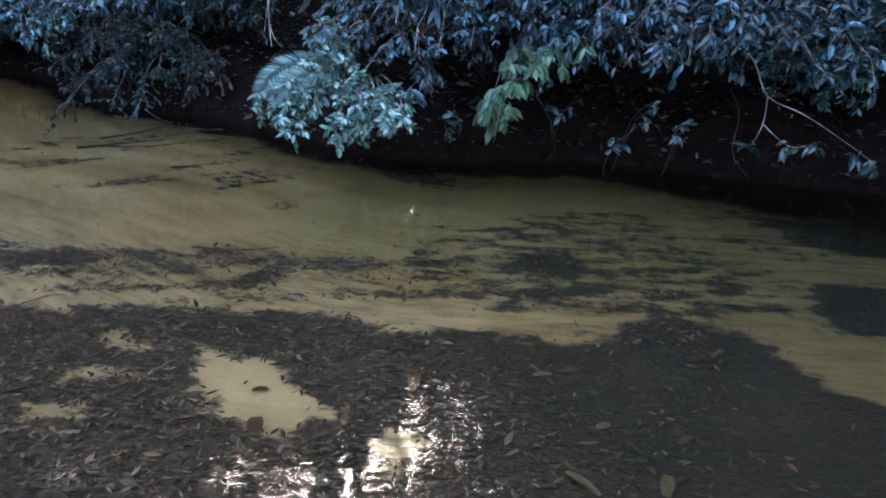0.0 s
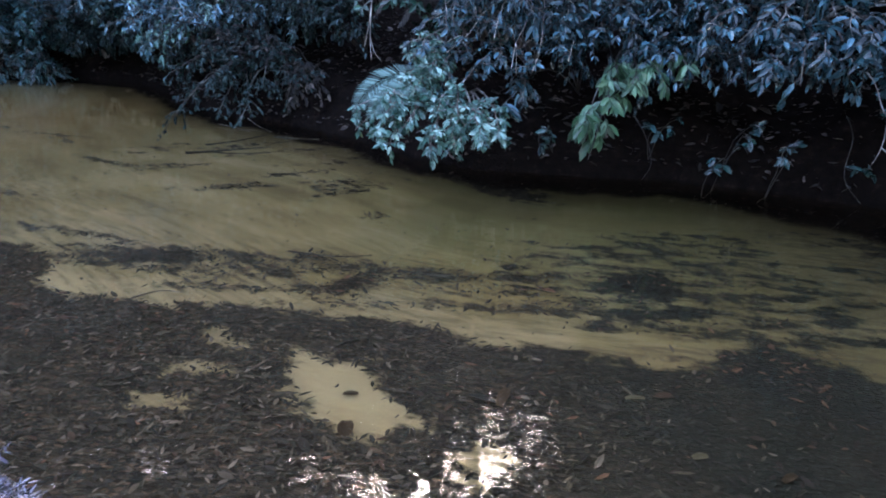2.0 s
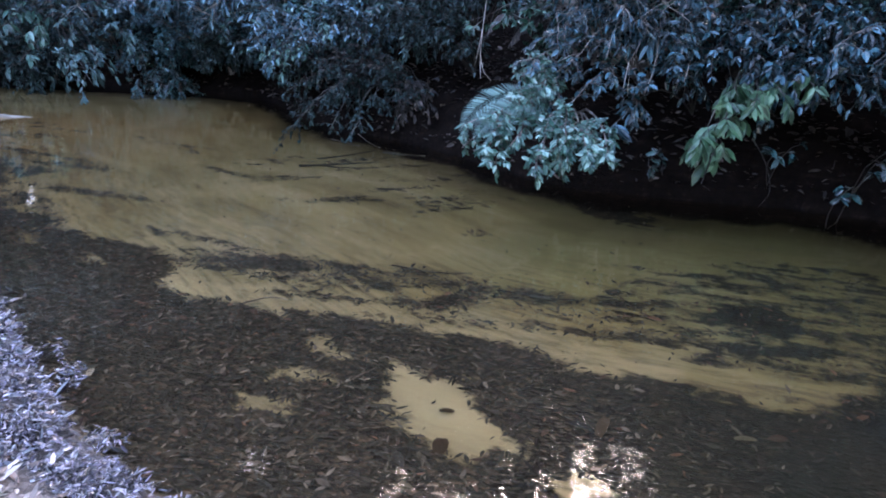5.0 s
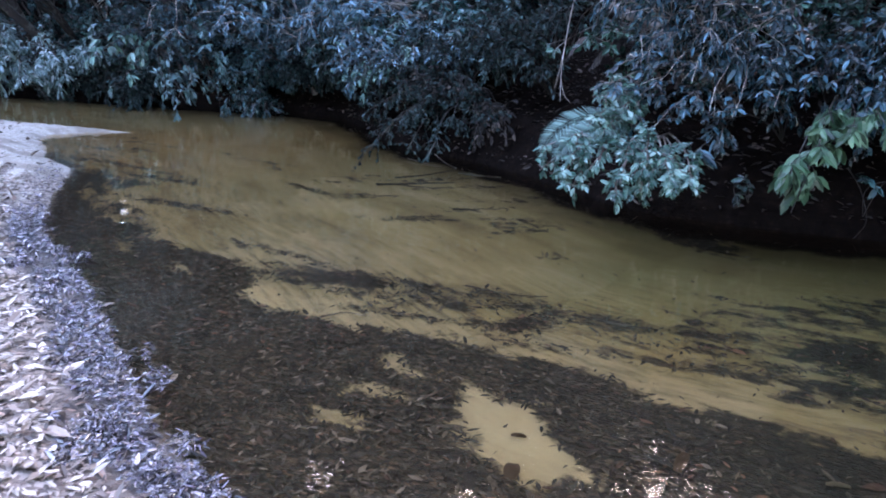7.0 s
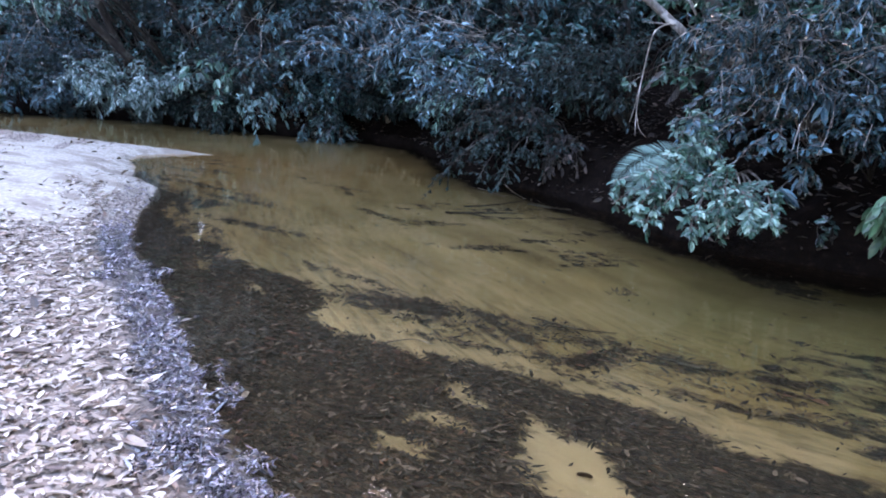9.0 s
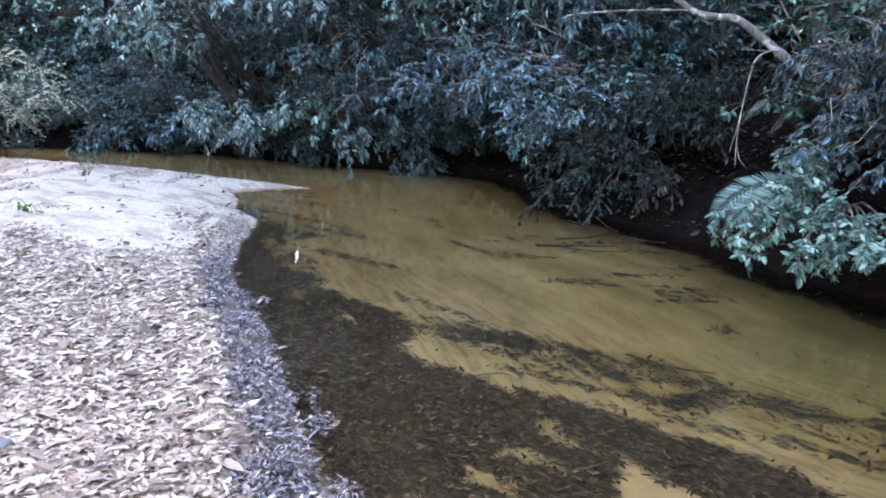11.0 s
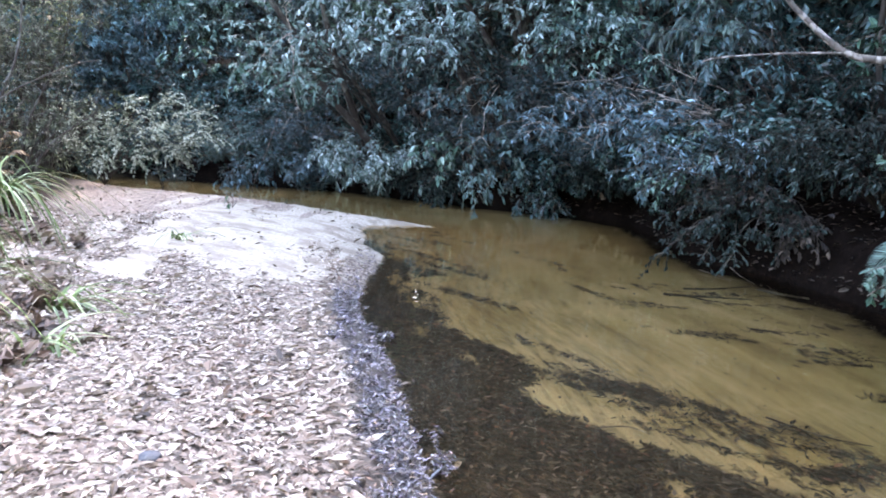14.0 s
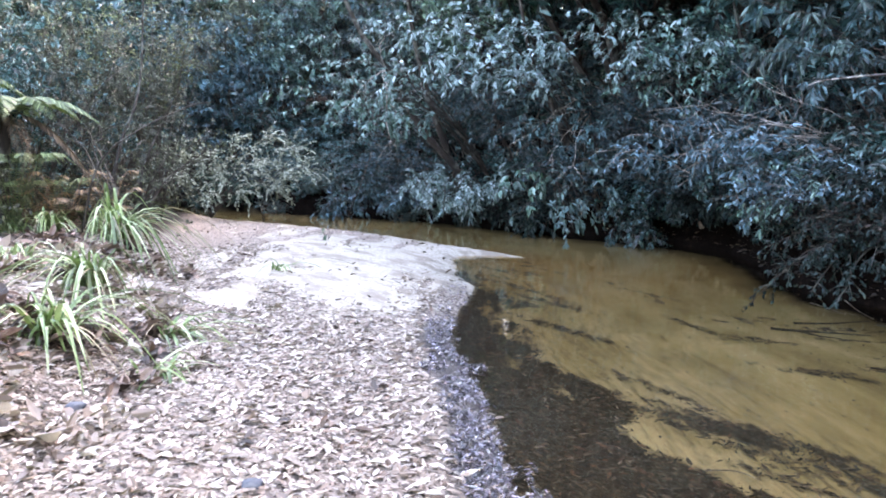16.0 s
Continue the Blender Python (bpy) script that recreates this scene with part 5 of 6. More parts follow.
for x, y, k, s in ((-11.2, 2.3, 0, 1.0), (-12.5, 1.0, 1, 1.0), (-10.6, 0.2, 0, 1.0), (-14.0, 1.4, 1, 1.15), (-12.0, -1.5, 1, 1.1), (-17.5, 2.4, 1, 1.2), (-19.5, 4.4, 0, 1.2), (-21.5, 4.6, 1, 1.3), (-17, 0.5, 1, 1.4), (-20, 2.0, 1, 1.5), (-23.5, 5.4, 0, 1.5), (-26, 6.2, 1, 1.6), (-9.4, -1.4, 1, 0.9), (-14, -1.0, 0, 1.4), (-24, 3, 1, 1.7)):
    plant(k, x, y, pick.uniform(0, 360), s, SCRUB, "bush", SCRUB_LABELS, "forest edge bushes")
mist = np.random.default_rng(151)
for foot, label, ylo, yhi, zlo, mat in (((-14.6, 2.3), "misty grey-green small-leaved tree behind the tussocks", 1.7, 3.7, 1.5, M_LEAF_GREY), ((-16.6, 4.2), "pale olive small-leaved tree at the end of the beach", 3.2, 5.2, 2.5, M_LEAF_GREY),
        ((-17.4, 3.4), "yellowish green fine-leaved tree in the wood's edge", 2.2, 5.6, 2.7, M_LEAF_OLIVE)):
    tips = [(foot[0] + 0.5 + mist.normal(0, 0.45), mist.uniform(ylo, yhi), zlo + 2.5 * mist.random()) for _ in range(24)]
    bough_shrub("small_tree", label, (*foot, height(*foot)), int(foot[1] * 100), tips, 20, 0.55, 18, 0.062, 0.46, mat, M_BARK_DARK, lift=0.6, thick=0.016, face=(0.5, -0.3, 0.7), plain=True)
for pts, w in (([(-11.3, 8.9, 1.0), (-11.64, 7.98, 2.13), (-11.87, 7.5, 3.13), (-12.06, 7.0, 3.88), (-12.11, 6.59, 4.68), (-12.3, 6.0, 6.0)], 0.075), ([(-12.2, 9.4, 0.9), (-12.29, 8.75, 2.65), (-12.33, 8.46, 3.8), (-12.26, 8.24, 4.79), (-12.2, 8.0, 6.5)], 0.08),
        ([(-10.9, 2.0, 0.3), (-10.98, 2.11, 1.2), (-10.95, 2.27, 1.84), (-11.06, 2.54, 2.41), (-11.25, 2.72, 3.09), (-11.4, 2.9, 4.5)], 0.03), ([(-10.1, 1.5, 0.6), (-10.04, 1.74, 1.46), (-9.94, 2.16, 1.89), (-10.22, 3.0, 2.28), (-10.37, 3.46, 2.38)], 0.016)):
    twig_thing("leaning_tree", "dark leaning trunk at the forest edge", [pts], [w], M_BARK_DARK, "tree trunk")

# ---- boughs of the taller trees upstream ----
BROAD = [(-9.31, 6.18, 3.4), (-9.15, 6.49, 3.05), (-8.63, 6.76, 3.34), (-8.81, 6.66, 2.77), (-8.18, 7.05, 3.05), (-8.34, 6.94, 2.64), (-7.79, 7.25, 2.68), (-8.02, 7.13, 3.44), (-7.56, 7.37, 3.23), (-9.49, 6.06, 2.81), (-10.23, 6.14, 3.71), (-8.95, 6.58, 3.71)]
bough_shrub("broadleaf_tree", "pale broad-leaved tree reaching out over the upstream bend", (-8.3, 9.7, 0.6), 81, BROAD, 19, 0.45, 12, 0.12, 0.36, M_LEAF_SHEEN, M_BARK_DARK, lift=1.1, thick=0.025)
PURP = [(-12.21, 5.85, 3.3), (-11.97, 6.41, 2.88), (-11.35, 6.53, 2.63), (-12.11, 6.22, 2.47), (-10.85, 6.44, 2.19), (-10.4, 6.62, 1.97), (-12.5, 6.6, 3.4), (-11.6, 7.0, 3.1)]
bough_shrub("blue_leaf_tree", "blue-green small-leaved tree on the upstream bank", (-11.6, 9.9, 0.8), 82, PURP, 12, 0.5, 12, 0.11, 0.42, M_LEAF_MID, M_BARK_DARK, lift=0.9, thick=0.022)
STAR = [(-4.17, 8.1, 3.02), (-4.43, 8.13, 2.75), (-3.99, 8.06, 2.25), (-3.79, 8.1, 2.71), (-4.13, 8.08, 2.52), (-4.79, 8.17, 2.67), (-3.5, 8.1, 3.2), (-4.9, 8.3, 3.3)]
bough_shrub("narrow_leaf_tree", "slender tree with drooping tufts of long narrow leaves", (-3.6, 9.6, 1.2), 83, STAR, 7, 0.22, 14, 0.19, 0.17, M_LEAF_MID, M_BARK, lift=0.9, droop=-0.9, thick=0.02)
CENTRE = [(-4.56, 7.81, 1.64), (-4.92, 7.83, 1.45), (-4.19, 7.89, 1.5), (-3.84, 7.83, 1.31), (-5.14, 7.81, 1.24), (-3.42, 7.68, 1.13), (-3.94, 7.55, 1.07), (-4.34, 7.69, 1.25)]
CENTRE = [(x, y - 0.5, z + 0.02) for x, y, z in CENTRE]
bough_shrub("silvery_shrub", "silvery narrow-leaved shrub with pale bare twigs", (-3.6, 8.8, 1.0), 84, CENTRE, 14, 0.3, 11, 0.12, 0.24, M_LEAF_ICE, M_BARK_PALE, lift=0.7, thick=0.02)


W1 = [(-10.96, 7.19, 0.96), (-10.63, 7.3, 0.77), (-10.23, 7.48, 0.52), (-9.84, 7.67, 0.58), (-10.6, 7.54, 1.06), (-9.75, 7.8, 0.82)]
W2 = [(-7.24, 7.38, 0.5), (-6.95, 7.36, 0.36), (-6.78, 7.42, 0.69), (-6.44, 7.48, 1.02)]
W3 = [(-4.06, 6.93, 0.98), (-3.84, 7.17, 1.07), (-3.52, 7.22, 1.14), (-3.9, 6.78, 0.81), (-3.78, 7.32, 1.29)]
W4 = [(-3.49, 7.57, 1.38), (-3.17, 7.59, 1.34), (-2.82, 7.51, 1.33), (-2.53, 7.5, 1.36), (-2.54, 7.17, 1.11)]
W6 = [(-6.28, 7.57, 2.39), (-5.97, 7.76, 2.73), (-5.53, 7.76, 2.22), (-5.24, 7.93, 2.47), (-5.06, 8.1, 2.91), (-5.88, 8.0, 3.17), (-4.6, 7.98, 2.24), (-5.37, 8.09, 3.23)]
W7 = [(-4.19, 7.93, 2.58), (-3.86, 7.91, 2.23), (-3.61, 7.98, 2.56), (-3.31, 7.82, 2.11), (-4.17, 8.11, 2.96), (-4.3, 7.93, 1.96), (-3.59, 8.15, 2.92)]
W8 = [(-12.59, 7.06, 3.96), (-12.94, 6.69, 3.1), (-12.16, 7.13, 2.6), (-11.8, 7.59, 3.24), (-13.35, 6.7, 4.05), (-12.14, 7.72, 4.16)]
W9 = [(-8.77, 7.55, 2.35), (-8.18, 7.49, 1.87), (-7.81, 7.86, 2.11), (-7.17, 7.79, 1.74), (-8.98, 7.35, 1.81), (-8.12, 7.93, 2.57)]
W10 = [(-6.83, 7.52, 3.13), (-6.5, 7.61, 2.71), (-6.16, 7.77, 3.27), (-7.03, 7.51, 3.54), (-6.19, 7.57, 2.93), (-5.8, 7.76, 2.74), (-5.54, 7.86, 3.17), (-5.17, 7.92, 2.84)]
W5 = [(-12.47, 6.61, 2.13), (-12.21, 7.05, 2.44), (-13.0, 6.61, 2.66), (-11.59, 7.12, 2.21), (-13.76, 6.22, 2.58), (-13.91, 5.8, 2.97)]
for kind, foot, seed, tips, leaf, wide, mat, label in (
        ("whorled_shrub", (-12.6, 9.6, 0.5), 85, W1, 0.11, 0.34, M_LEAF_SHEEN, "pale whorled shrub drooping to the far water"),
        ("whorled_shrub", (-9.4, 9.4, 0.6), 86, W2, 0.10, 0.36, M_LEAF_MID, "mid-green whorled shrub hanging over the water"),
        ("layered_shrub", (-3.3, 8.3, 0.8), 87, W3, 0.085, 0.36, M_LEAF_PALE, "blue-green shrub with flat layered sprays"),
        ("layered_shrub", (-1.9, 7.8, 1.0), 88, W4, 0.085, 0.4, M_LEAF_MID, "dark shrub with flat bluish sprays of leaves"),
        ("small_tree", (-13.6, 10.4, 1.0), 89, W5, 0.12, 0.42, M_LEAF_PALE, "light green leafy tree on the upstream bank"),
        ("small_tree", (-5.4, 10.0, 1.4), 101, W6, 0.09, 0.36, M_LEAF_PALE, "layered mid-green small tree above the far bank"),
        ("small_tree", (-6.2, 10.0, 1.4), 105, W10, 0.10, 0.36, M_LEAF_SHEEN, "pale whorled small tree above the far bank"),
        ("small_tree", (-3.2, 9.4, 1.4), 102, W7, 0.12, 0.26, M_LEAF_BLUE, "blue-green narrow-leaved small tree above the far bank"),
        ("small_tree", (-13.5, 11.0, 1.2), 103, W8, 0.11, 0.4, M_LEAF_MID, "mid-green small tree leaning over the upstream bend"),
        ("small_tree", (-8.0, 10.2, 1.2), 104, W9, 0.10, 0.36, M_LEAF_BLUE, "blue-green small tree with drooping sprays")):
    bough_shrub(kind, label, foot, seed, tips, 12, 0.34, 12, leaf, wide, mat, M_BARK_DARK, lift=0.6, thick=0.016, face=(0.0, -0.3, 0.9))


def stick(lines, radius, bark, label, name="sunken_stick"):
    return twig_thing(name, label, lines, [radius] + [radius * 0.6] * (len(lines) - 1), bark, "stick")


def thicket(name, label, foot, seed, xlo, xhi, zlo, zhi, out, count, leaf, wide, mat, twigs=9, reach=0.26, droop=-0.35, bark=M_BARK_DARK, slope=0.45):
    """A shrub that hangs over the water as a ragged curtain of leafy boughs."""
    r = np.random.default_rng(seed)
    tips = []
    for _ in range(count // 6):
        # one flat spray: tips side by side at one height, dark air below it
        px, pz, py = r.uniform(xlo, xhi), zlo + (zhi - zlo) * r.random(), r.normal(0, 0.13)
        for _ in range(6):
            x = px + r.normal(0, 0.22)
            tips.append((x, far_edge(x) - out + slope * pz + py + r.normal(0, 0.08), max(pz - 0.25 * abs(x - px) + r.normal(0, 0.05), 0.06)))
    return bough_shrub(name, label, (*foot, height(*foot)), seed, tips, twigs, reach, 10, leaf, wide, mat, bark, lift=0.45, face=(0.05, -0.3, 0.95), thick=0.01, plain=None, droop=droop)


ABOVE = [(-8.82, 10.67, 4.04), (-8.83, 11.26, 4.25), (-8.03, 10.69, 3.8), (-8.06, 11.24, 4.06), (-7.25, 10.65, 3.63), (-7.65, 11.51, 4.06), (-8.4, 10.46, 3.6), (-7.72, 10.61, 3.46), (-7.35, 10.65, 3.27)]
bough_shrub("small_tree", "mid-green small tree filling the gap above the shrubs", (-8.2, 11.6, height(-8.2, 11.6)), 145, ABOVE, 14, 0.42, 12, 0.11, 0.38, M_LEAF_MID, M_BARK_DARK, lift=0.6, thick=0.016, face=(0.0, -0.4, 0.9))
SPRAY = [(-4.21, 6.73, 1.0), (-3.92, 6.77, 0.85), (-3.8, 6.97, 1.08), (-3.59, 7.19, 1.26), (-3.3, 7.33, 1.32), (-3.23, 7.13, 1.15), (-3.01, 7.34, 1.28), (-2.77, 7.21, 1.13), (-2.51, 7.19, 1.1), (-2.44, 7.43, 1.38), (-3.54, 6.87, 1.02), (-2.97, 7.02, 1.06), (-3.99, 7.1, 1.26), (-4.12, 6.91, 1.12)]
bough_shrub("creek_shrub", "blue-leaved shrub in flat layered sprays over the dark bank", (-3.6, 8.4, height(-3.6, 8.4)), 141, SPRAY, 12, 0.3, 11, 0.066, 0.36, M_LEAF_ICE, M_BARK, lift=0.25, thick=0.009, face=(0.0, -0.25, 0.95), plain=None, droop=-0.15)
CROWN = [(-5.3, 7.1, 1.81), (-5.11, 7.23, 1.88), (-4.91, 7.37, 1.86), (-4.6, 7.22, 1.6), (-4.44, 7.31, 1.68), (-4.23, 7.31, 1.58), (-4.48, 7.17, 1.42), (-6.17, 6.92, 1.51), (-5.84, 6.94, 1.48), (-5.93, 6.87, 1.35), (-5.66, 7.08, 1.7), (-5.52, 7.18, 1.93)]
bough_shrub("silvery_shrub", "silvery blue narrow-leaved shrub on pale bare twigs", (-6.2, 9.9, height(-6.2, 9.9)), 142, CROWN, 10, 0.32, 11, 0.085, 0.24, M_LEAF_ICE, M_BARK_PALE, lift=0.4, thick=0.011, face=(0.0, -0.4, 0.9), plain=None, droop=-0.3)
NARROW = [(-0.73, 5.65, 1.65), (-0.62, 5.66, 1.71), (-0.51, 5.57, 1.56), (-0.41, 5.58, 1.65), (-0.63, 5.46, 1.44), (-0.43, 5.48, 1.41), (-0.27, 5.48, 1.5), (-0.22, 5.58, 1.65), (-0.12, 5.38, 1.36)]
bough_shrub("silvery_shrub", "narrow-leaved blue-grey shrub tangled below the limb", (-0.2, 6.3, height(-0.2, 6.3)), 143, NARROW, 9, 0.2, 11, 0.075, 0.24, M_LEAF_ICE, M_BARK_PALE, lift=0.4, thick=0.006, face=(0.0, -0.4, 0.9), plain=None, droop=-0.4)
WHORL = [(-0.15, 5.18, 1.25), (-0.09, 5.18, 1.21), (0.11, 5.28, 1.48), (0.04, 5.17, 1.12), (-0.32, 4.69, 0.59), (0.12, 5.17, 1.26)]
bough_shrub("broadleaf_shrub", "large-leaved shrub with blue drooping whorls over the bank", (0.3, 6.1, height(0.3, 6.1)), 144, WHORL, 4, 0.09, 9, 0.13, 0.3, M_LEAF_ICE, M_BARK_DARK, thick=0.008, droop=-0.5)
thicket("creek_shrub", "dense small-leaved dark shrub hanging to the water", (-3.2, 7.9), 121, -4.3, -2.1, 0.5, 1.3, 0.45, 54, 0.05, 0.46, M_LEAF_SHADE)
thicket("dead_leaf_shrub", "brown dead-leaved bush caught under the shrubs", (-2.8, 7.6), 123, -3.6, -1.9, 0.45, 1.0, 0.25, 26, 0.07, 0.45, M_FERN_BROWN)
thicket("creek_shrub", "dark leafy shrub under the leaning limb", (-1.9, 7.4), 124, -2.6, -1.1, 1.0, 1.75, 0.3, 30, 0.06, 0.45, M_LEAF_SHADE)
thicket("creek_shrub", "blue-green low shrub drooping to the upstream water", (-14.2, 9.9), 125, -15.6, -12.9, 0.2, 0.95, 0.9, 28, 0.12, 0.42, M_LEAF_BLUE, reach=0.4)
thicket("creek_shrub", "bright whorled shrub drooping over the upstream water", (-11.3, 10.0), 126, -12.7, -10.2, 0.15, 1.0, 0.95, 26, 0.13, 0.34, M_LEAF_SHEEN, reach=0.34)
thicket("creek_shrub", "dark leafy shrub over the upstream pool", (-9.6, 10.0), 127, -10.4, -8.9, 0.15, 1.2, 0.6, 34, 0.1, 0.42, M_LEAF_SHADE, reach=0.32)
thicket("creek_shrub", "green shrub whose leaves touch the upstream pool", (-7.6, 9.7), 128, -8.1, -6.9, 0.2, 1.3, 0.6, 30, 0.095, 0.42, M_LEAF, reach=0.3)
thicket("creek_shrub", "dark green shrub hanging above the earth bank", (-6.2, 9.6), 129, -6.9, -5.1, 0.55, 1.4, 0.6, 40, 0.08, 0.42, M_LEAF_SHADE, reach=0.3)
thicket("creek_shrub", "dark blue-green shrub above the earth bank", (0.6, 6.4), 130, -0.3, 2.8, 0.95, 1.7, 0.5, 60, 0.07, 0.44, M_LEAF_DEEP, slope=0.3)
thicket("silvery_shrub", "silvery narrow-leaved shrub tangled round the limb", (-0.4, 6.3), 131, -1.0, 0.1, 1.2, 1.9, 0.65, 24, 0.075, 0.26, M_LEAF_DEEP, reach=0.26, slope=0.2, bark=M_BARK_PALE)



def bare_bush(name, label, base, tips, seed, twigs=5, reach=0.4, bark=M_BARK_PALE, thick=0.012, lift=0.6, kink=0.03):
    """Leafless boughs and twigs from one foot; each bough is a part."""
    r = np.random.default_rng(seed)
    base = np.array(base, float)
    ob = thing(name, label, "branch", base)
    for tip in tips:
        tip = np.array(tip, float) - base
        mid = tip * 0.5 + [r.normal(0, 0.08), r.normal(0, 0.08), lift * np.linalg.norm(tip[:2]) * 0.4]
        s = np.linspace(0, 1, 10)[:, None]
        line = 2 * s * (1 - s) * mid + s * s * tip + r.normal(0, kink, (10, 3)) * s
        chunks = [tube(line, np.linspace(thick, 0.0025, 10), 6)]
        for t in range(twigs):
            i = r.integers(4, 9)
            way = (line[i] - line[i - 1]) / np.linalg.norm(line[i] - line[i - 1]) + r.normal(0, 0.6, 3)
            twig = bent(line[i], way, reach * r.uniform(0.4, 1.2), 5, 0.12, 0.12, r)
            chunks.append(tube(twig, np.linspace(thick * 0.4, 0.0015, 6), 4))
        bough = part("bough", mesh_of(name, *chunks[0], bark, True), ob)
        for chunk in chunks[1:]:
            part("twig", mesh_of(name, *chunk, bark, True), bough)
    return ob


TWIGS = [(-5.53, 7.17, 2.03), (-5.15, 7.2, 1.84), (-4.72, 7.24, 1.75), (-4.47, 7.38, 2.08), (-4.22, 7.3, 1.88), (-4.88, 7.15, 1.53), (-5.14, 7.09, 1.4), (-3.97, 7.32, 1.65), (-4.62, 7.38, 2.35), (-3.79, 7.4, 1.97)]
bare_bush("dead_branch", "spray of thin pale dead twigs leaning over the bank", (-3.2, 8.4, 1.3), TWIGS[::2], 98, 9, 0.38, thick=0.007, lift=0.35, kink=0.07)
bare_bush("dead_branch", "tangle of pale dead twigs over the far bank", (-4.3, 8.9, 1.2), [(-5.71, 7.79, 1.39), (-5.2, 7.77, 1.6), (-4.82, 7.89, 1.69), (-5.47, 7.7, 1.03), (-4.97, 7.79, 1.18), (-4.2, 7.75, 1.5), (-4.6, 7.6, 0.9)], 91, 6, 0.45, thick=0.009)
bare_bush("dead_branch", "pale dead twigs tangled in the bank shrub", (-0.1, 5.9, 1.5), [(-0.75, 4.85, 1.21), (-0.6, 4.78, 1.0), (-0.37, 4.8, 1.07), (-0.25, 4.8, 0.9), (0.13, 4.85, 0.97), (-0.06, 4.8, 0.83)], 92, 4, 0.2, thick=0.003)
bare_bush("dead_branch", "thin bare twigs hanging above the upstream water", (-8.2, 9.3, 2.2), [(-8.0, 7.9, 1.3), (-7.35, 7.61, 1.08), (-7.6, 7.8, 2.1), (-8.9, 7.9, 1.6)], 93, 6, 0.5, thick=0.014)
bare_bush("dead_branch", "pale crooked twigs on the leaning dark tree", (-11.9, 7.4, 3.2), [(-11.2, 6.8, 3.6), (-11.0, 6.9, 2.6), (-11.3, 7.0, 1.6), (-12.2, 6.6, 2.4)], 95, 5, 0.5, thick=0.014)
for pts, w in (([(-8.2, 9.2, 0.6), (-8.1, 8.6, 1.4), (-8.35, 8.2, 2.6), (-8.43, 7.95, 3.13), (-8.5, 7.7, 4.5)], 0.06), ([(-2.4, 9.2, 1.5), (-2.45, 9.0, 2.6), (-2.3, 8.9, 4.0)], 0.05), ([(-1.3, 9.0, 1.5), (-1.36, 9.0, 3.0), (-1.3, 9.0, 5.5), (-1.38, 9.05, 8.5), (-1.3, 9.1, 11.0)], 0.2), ([(-0.75, 9.3, 1.6), (-0.78, 9.2, 3.6), (-0.7, 9.2, 6.5), (-0.78, 9.2, 10.0)], 0.15), ([(-5.9, 10.2, 1.0), (-5.8, 10.0, 2.2), (-6.1, 9.8, 4.0)], 0.05)):
    twig_thing("slender_tree", "slender dark bare-stemmed tree among the shrubs", [pts], [w], M_BARK_DARK, "tree")


# ---- sticks in and by the water ----
def bed(x, y, up=0.0):
    return (x, y, height(x, y) + up)


stick([[bed(-3.12, 5.62, 0.02), bed(-2.95, 5.72, 0.03), bed(-2.78, 5.85, 0.03), bed(-2.5, 6.05, 0.03)], [bed(-2.95, 5.72, 0.03), bed(-2.75, 5.7, 0.03), bed(-2.6, 5.75, 0.03)]], 0.035, M_BARK_DARK, "dark waterlogged forked branch on the sandy bed")
stick([[bed(-3.1, 5.98, 0.02), bed(-2.9, 6.2, 0.03), bed(-2.7, 6.55, 0.03)]], 0.025, M_BARK_DARK, "dark waterlogged stick on the sandy bed")
stick([[bed(-2.6, 6.5, 0.02), bed(-2.4, 6.42, 0.04), bed(-2.15, 6.45, 0.03)]], 0.045, M_BARK_DARK, "dark waterlogged log end near the bank")
stick([[bed(-2.14, 5.12, 0.01), bed(-1.98, 5.17, 0.02)]], 0.025, M_BARK_DARK, "short dark stick on the sandy bed")
stick([[bed(-0.75, 3.44, 0.01), bed(-0.5, 3.4, 0.02), bed(-0.3, 3.42, 0.02)], [bed(-0.5, 3.4, 0.02), bed(-0.4, 3.33, 0.02)]], 0.014, M_BARK_DARK, "thin dark stick half buried in the bed")
stick([[bed(-1.45, 3.6, 0.01), bed(-1.15, 3.57, 0.02), bed(-0.95, 3.62, 0.02)]], 0.01, M_BARK_DARK, "thin dark stick on the sandy bed")
stick([[bed(-1.98, 2.82, 0.02), bed(-1.88, 2.92, 0.03), bed(-1.76, 2.93, 0.02)]], 0.009, M_BARK, "brown twig lying on the drowned mulch")
stick([[bed(-1.15, 2.3, 0.02), bed(-1.08, 2.42, 0.03)]], 0.008, M_BARK, "short brown twig on the drowned mulch")
stick([[(-3.25, 6.6, 0.02), (-3.05, 6.5, 0.015), (-2.85, 6.42, 0.0)]], 0.0035, M_BARK, "pale twig trailing in the water", "floating_twig")
stick([[(-3.0, 6.75, 0.06), (-2.8, 6.55, 0.02), (-2.62, 6.42, 0.0)], [(-2.8, 6.55, 0.02), (-2.75, 6.45, 0.05)]], 0.0035, M_BARK, "pale twig trailing in the water", "floating_twig")
stick([[(-12.2, 7.2, 1.6), (-12.36, 6.95, 0.85), (-12.6, 6.85, 0.4), (-12.65, 6.75, -0.1)]], 0.008, M_BARK, "thin bare twig standing in the shallow water", "standing_twig")
for k, (x, y) in enumerate(((0.75, 5.4), (2.2, 5.05))):
    top = height(x, y + 0.35)
    stick([[(x, y + 0.35, top), (x + 0.05 * (-1) ** k, y + 0.02, top * 0.8), (x + 0.1 * (-1) ** k, y - 0.1, top * 0.35), (x + 0.04, y - 0.12, 0.02)]], 0.005, M_BARK_DARK, "thin root trailing down the earth bank", "root")
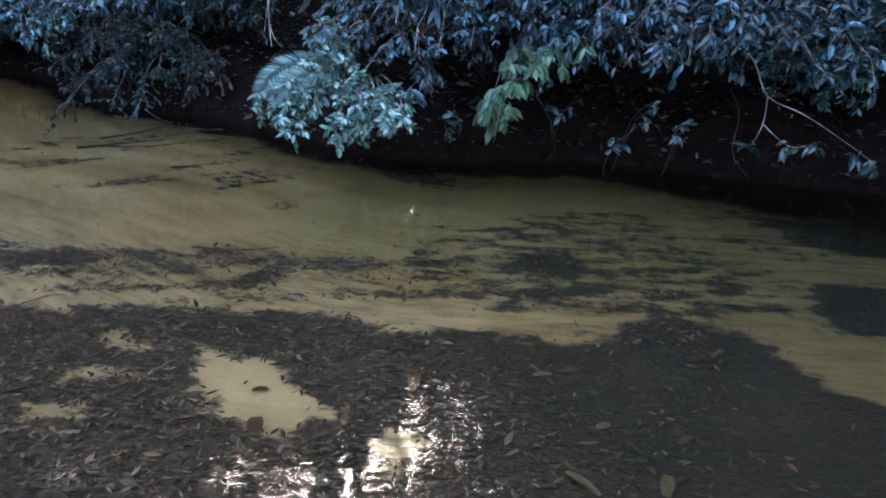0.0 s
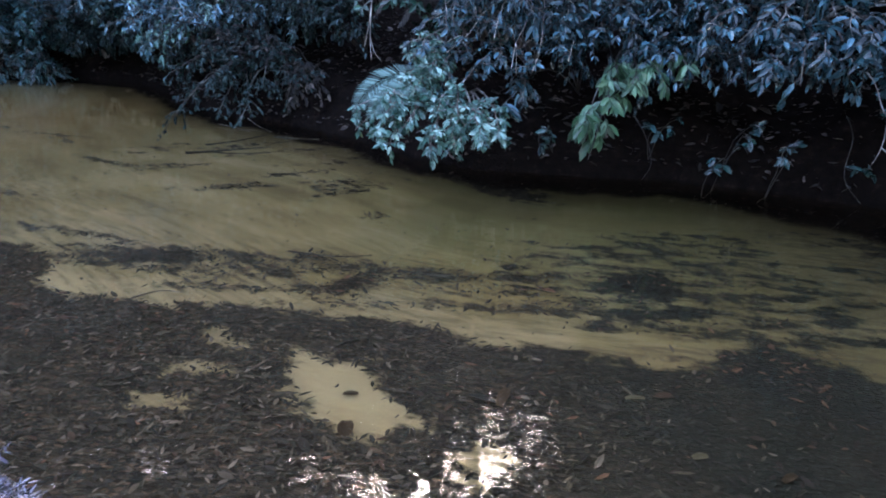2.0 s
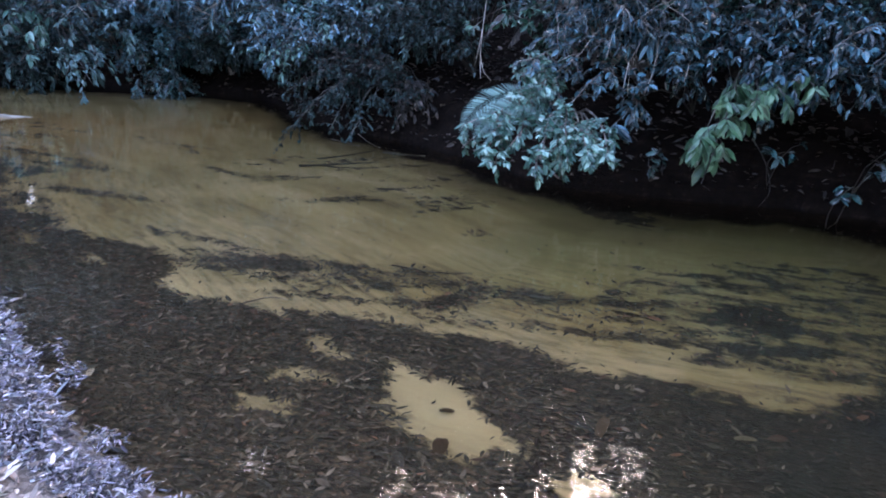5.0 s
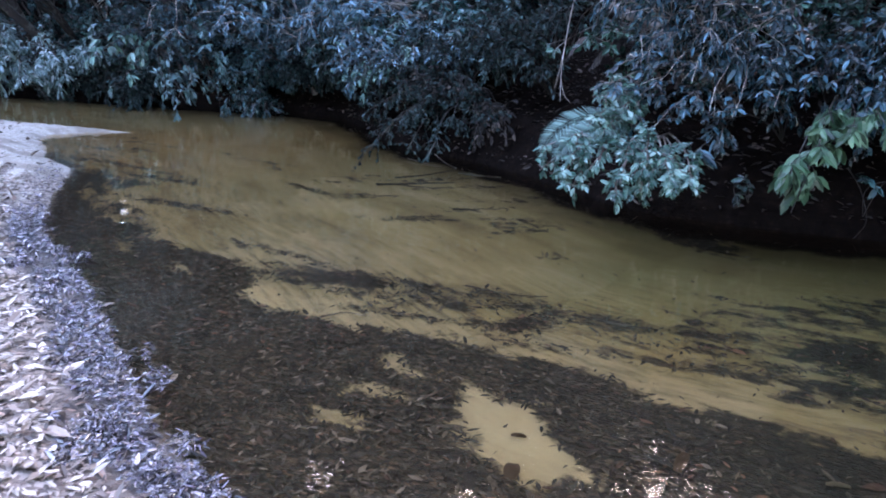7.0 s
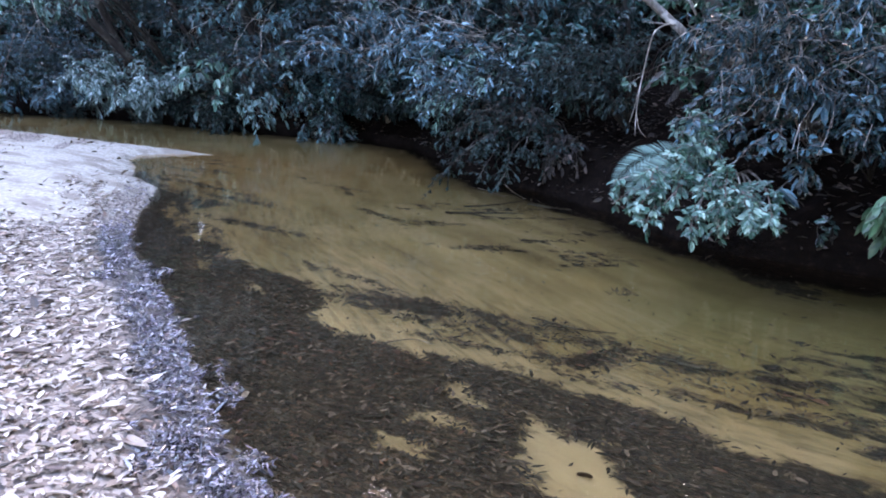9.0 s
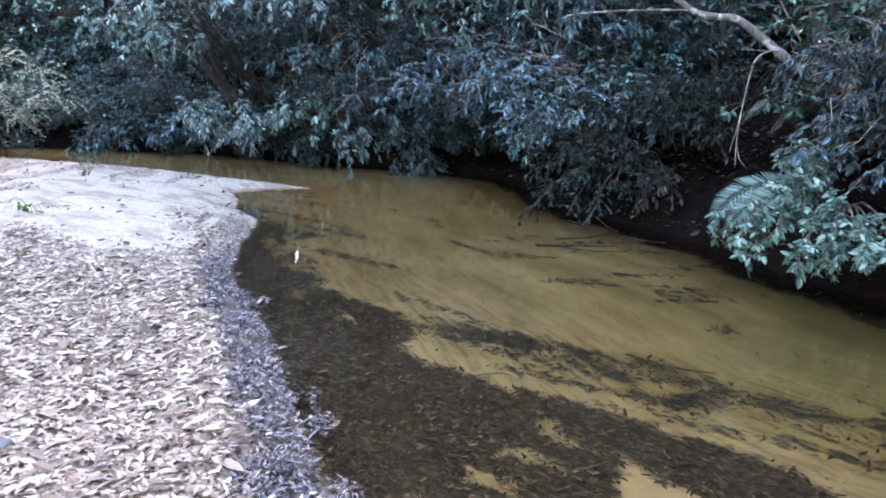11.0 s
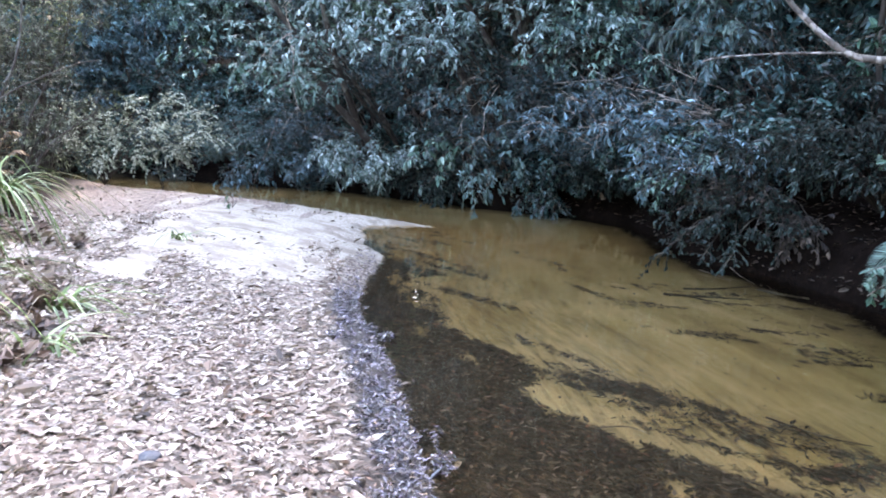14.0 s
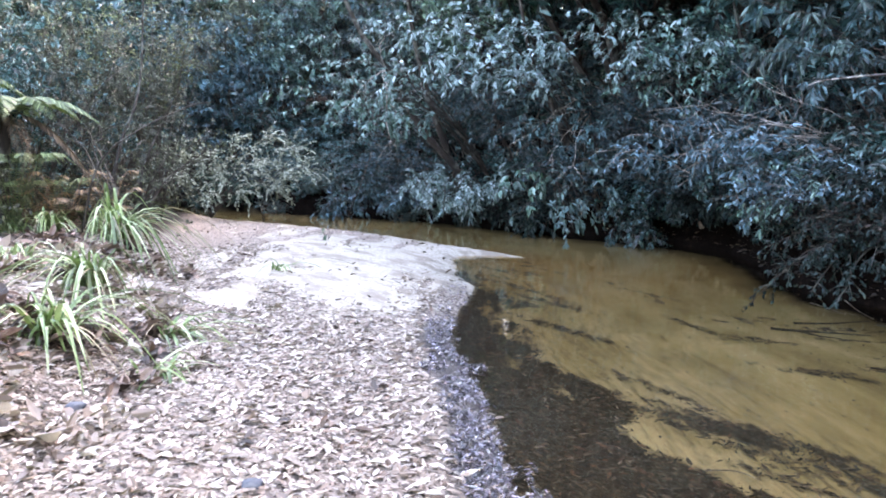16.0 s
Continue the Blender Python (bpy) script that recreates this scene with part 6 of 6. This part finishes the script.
bough_shrub("seedling", "small dark seedling on the sand spit", (-15.9, 6.35, height(-15.9, 6.35)), 96, [(-15.9, 6.35, 0.55), (-15.75, 6.3, 0.4), (-16.05, 6.3, 0.42)], 3, 0.12, 6, 0.11, 0.45, M_LEAF, M_BARK_DARK, thick=0.01)
bough_shrub("seedling", "small green seedling on the sand spit", (-10.6, 5.3, height(-10.6, 5.3)), 97, [(-10.6, 5.3, 0.32), (-10.5, 5.25, 0.27)], 2, 0.1, 6, 0.09, 0.35, M_LEAF_FRESH, M_BARK, thick=0.006)


# ---- single things on the beach ----
def stone(x, y, size, seed, label):
    bm = bmesh.new()
    bmesh.ops.create_icosphere(bm, subdivisions=3, radius=size)
    for v in bm.verts:
        n = noise.noise(v.co * (1.3 / size) + Vector((seed, 0, 0)))
        v.co = Vector((v.co.x * 1.2, v.co.y * 0.9, v.co.z * 0.6)) * (1 + 0.22 * n)
    me = bpy.data.meshes.new("stone")
    bm.to_mesh(me)
    bm.free()
    me.materials.append(M_STONE)
    me.polygons.foreach_set("use_smooth", np.ones(len(me.polygons), bool))
    ob = tagged(new("stone", me), label, "stone")
    ob.matrix_world = pose(x, y, height(x, y) + size * 0.35, 0, 0, seed * 40)
    return ob


def strip(x, y, length, width, turn, material, name, label, category):
    """A curled piece of bark or one big leaf, with thickness."""
    bm = bmesh.new()
    rows = []
    for i in range(9):
        s = i / 8
        w = width * (0.35 + 0.65 * math.sin(math.pi * (0.12 + 0.76 * s)))
        up = 0.012 + 0.10 * length * math.sin(math.pi * s)
        rows.append([bm.verts.new((length * (s - 0.5), w * (j - 1.5) / 3, up + 0.25 * abs(j - 1.5) * w * 0.3)) for j in range(4)])
    for a, b in zip(rows, rows[1:]):
        for j in range(3):
            bm.faces.new((a[j], b[j], b[j + 1], a[j + 1]))
    bmesh.ops.solidify(bm, geom=bm.faces[:], thickness=0.003)
    me = bpy.data.meshes.new(name)
    bm.to_mesh(me)
    bm.free()
    me.materials.append(material)
    ob = tagged(new(name, me), label, category)
    ob.matrix_world = pose(x, y, height(x, y), 0, 0, turn)
    return ob


M_STONE = bark_material("stone_grey_blue", (0.08, 0.09, 0.11), (0.13, 0.14, 0.17), (0.18, 0.19, 0.21), 30.0, 0.6)
M_SODDEN = bark_material("sodden_leaf", (0.10, 0.09, 0.06), (0.17, 0.15, 0.10), (0.22, 0.20, 0.14), 40.0, 0.6)
M_CHIP = bark_material("bark_chip", (0.38, 0.31, 0.26), (0.62, 0.56, 0.50), (0.72, 0.67, 0.62), 22.0, 0.7)
stone(-2.94, 0.92, 0.04, 1, "smooth blue-grey stone among the dry leaves")
stone(-4.22, 0.45, 0.045, 2, "dark grey stone among the dry leaves")
for x, y, l, w, a in ((-3.5, 0.62, 0.17, 0.05, 20), (-3.81, 0.55, 0.14, 0.05, -30), (-3.26, 0.96, 0.13, 0.06, 60), (-3.05, 1.15, 0.12, 0.05, 10), (-2.88, 0.84, 0.16, 0.035, 95)):
    strip(x, y, l, w, a, M_CHIP, "bark_strip", "pale curled strip of bark on the leaf litter", "bark")
for x, y, l, w, a in ((-1.82, 1.62, 0.10, 0.035, 30), (-3.08, 2.46, 0.07, 0.03, 80), (-2.2, 2.0, 0.06, 0.03, 120)):
    strip(x, y, l, w, a, M_CHIP, "fallen_leaf", "single bleached leaf at the water's edge", "leaf")
for x, y, l, w, a, mat, word in ((-0.11, 2.28, 0.13, 0.045, 80, M_FERN_DEAD, "brown"), (0.72, 1.72, 0.10, 0.045, 70, M_SODDEN, "pale"), (0.58, 2.02, 0.06, 0.035, 20, M_SODDEN, "pale"), (0.45, 1.72, 0.14, 0.03, -50, M_SODDEN, "pale"), (-0.66, 1.98, 0.09, 0.06, 100, M_FERN_DEAD, "rusty"), (0.4, 2.35, 0.08, 0.03, 10, M_SODDEN, "pale"), (0.85, 1.95, 0.07, 0.03, 40, M_FERN_DEAD, "brown"), (-0.7, 2.2, 0.06, 0.03, 10, M_FERN_DEAD, "brown")):
    strip(x, y, l, w, a, mat, "drowned_leaf", word + " drowned leaf on the dark mulch", "leaf")
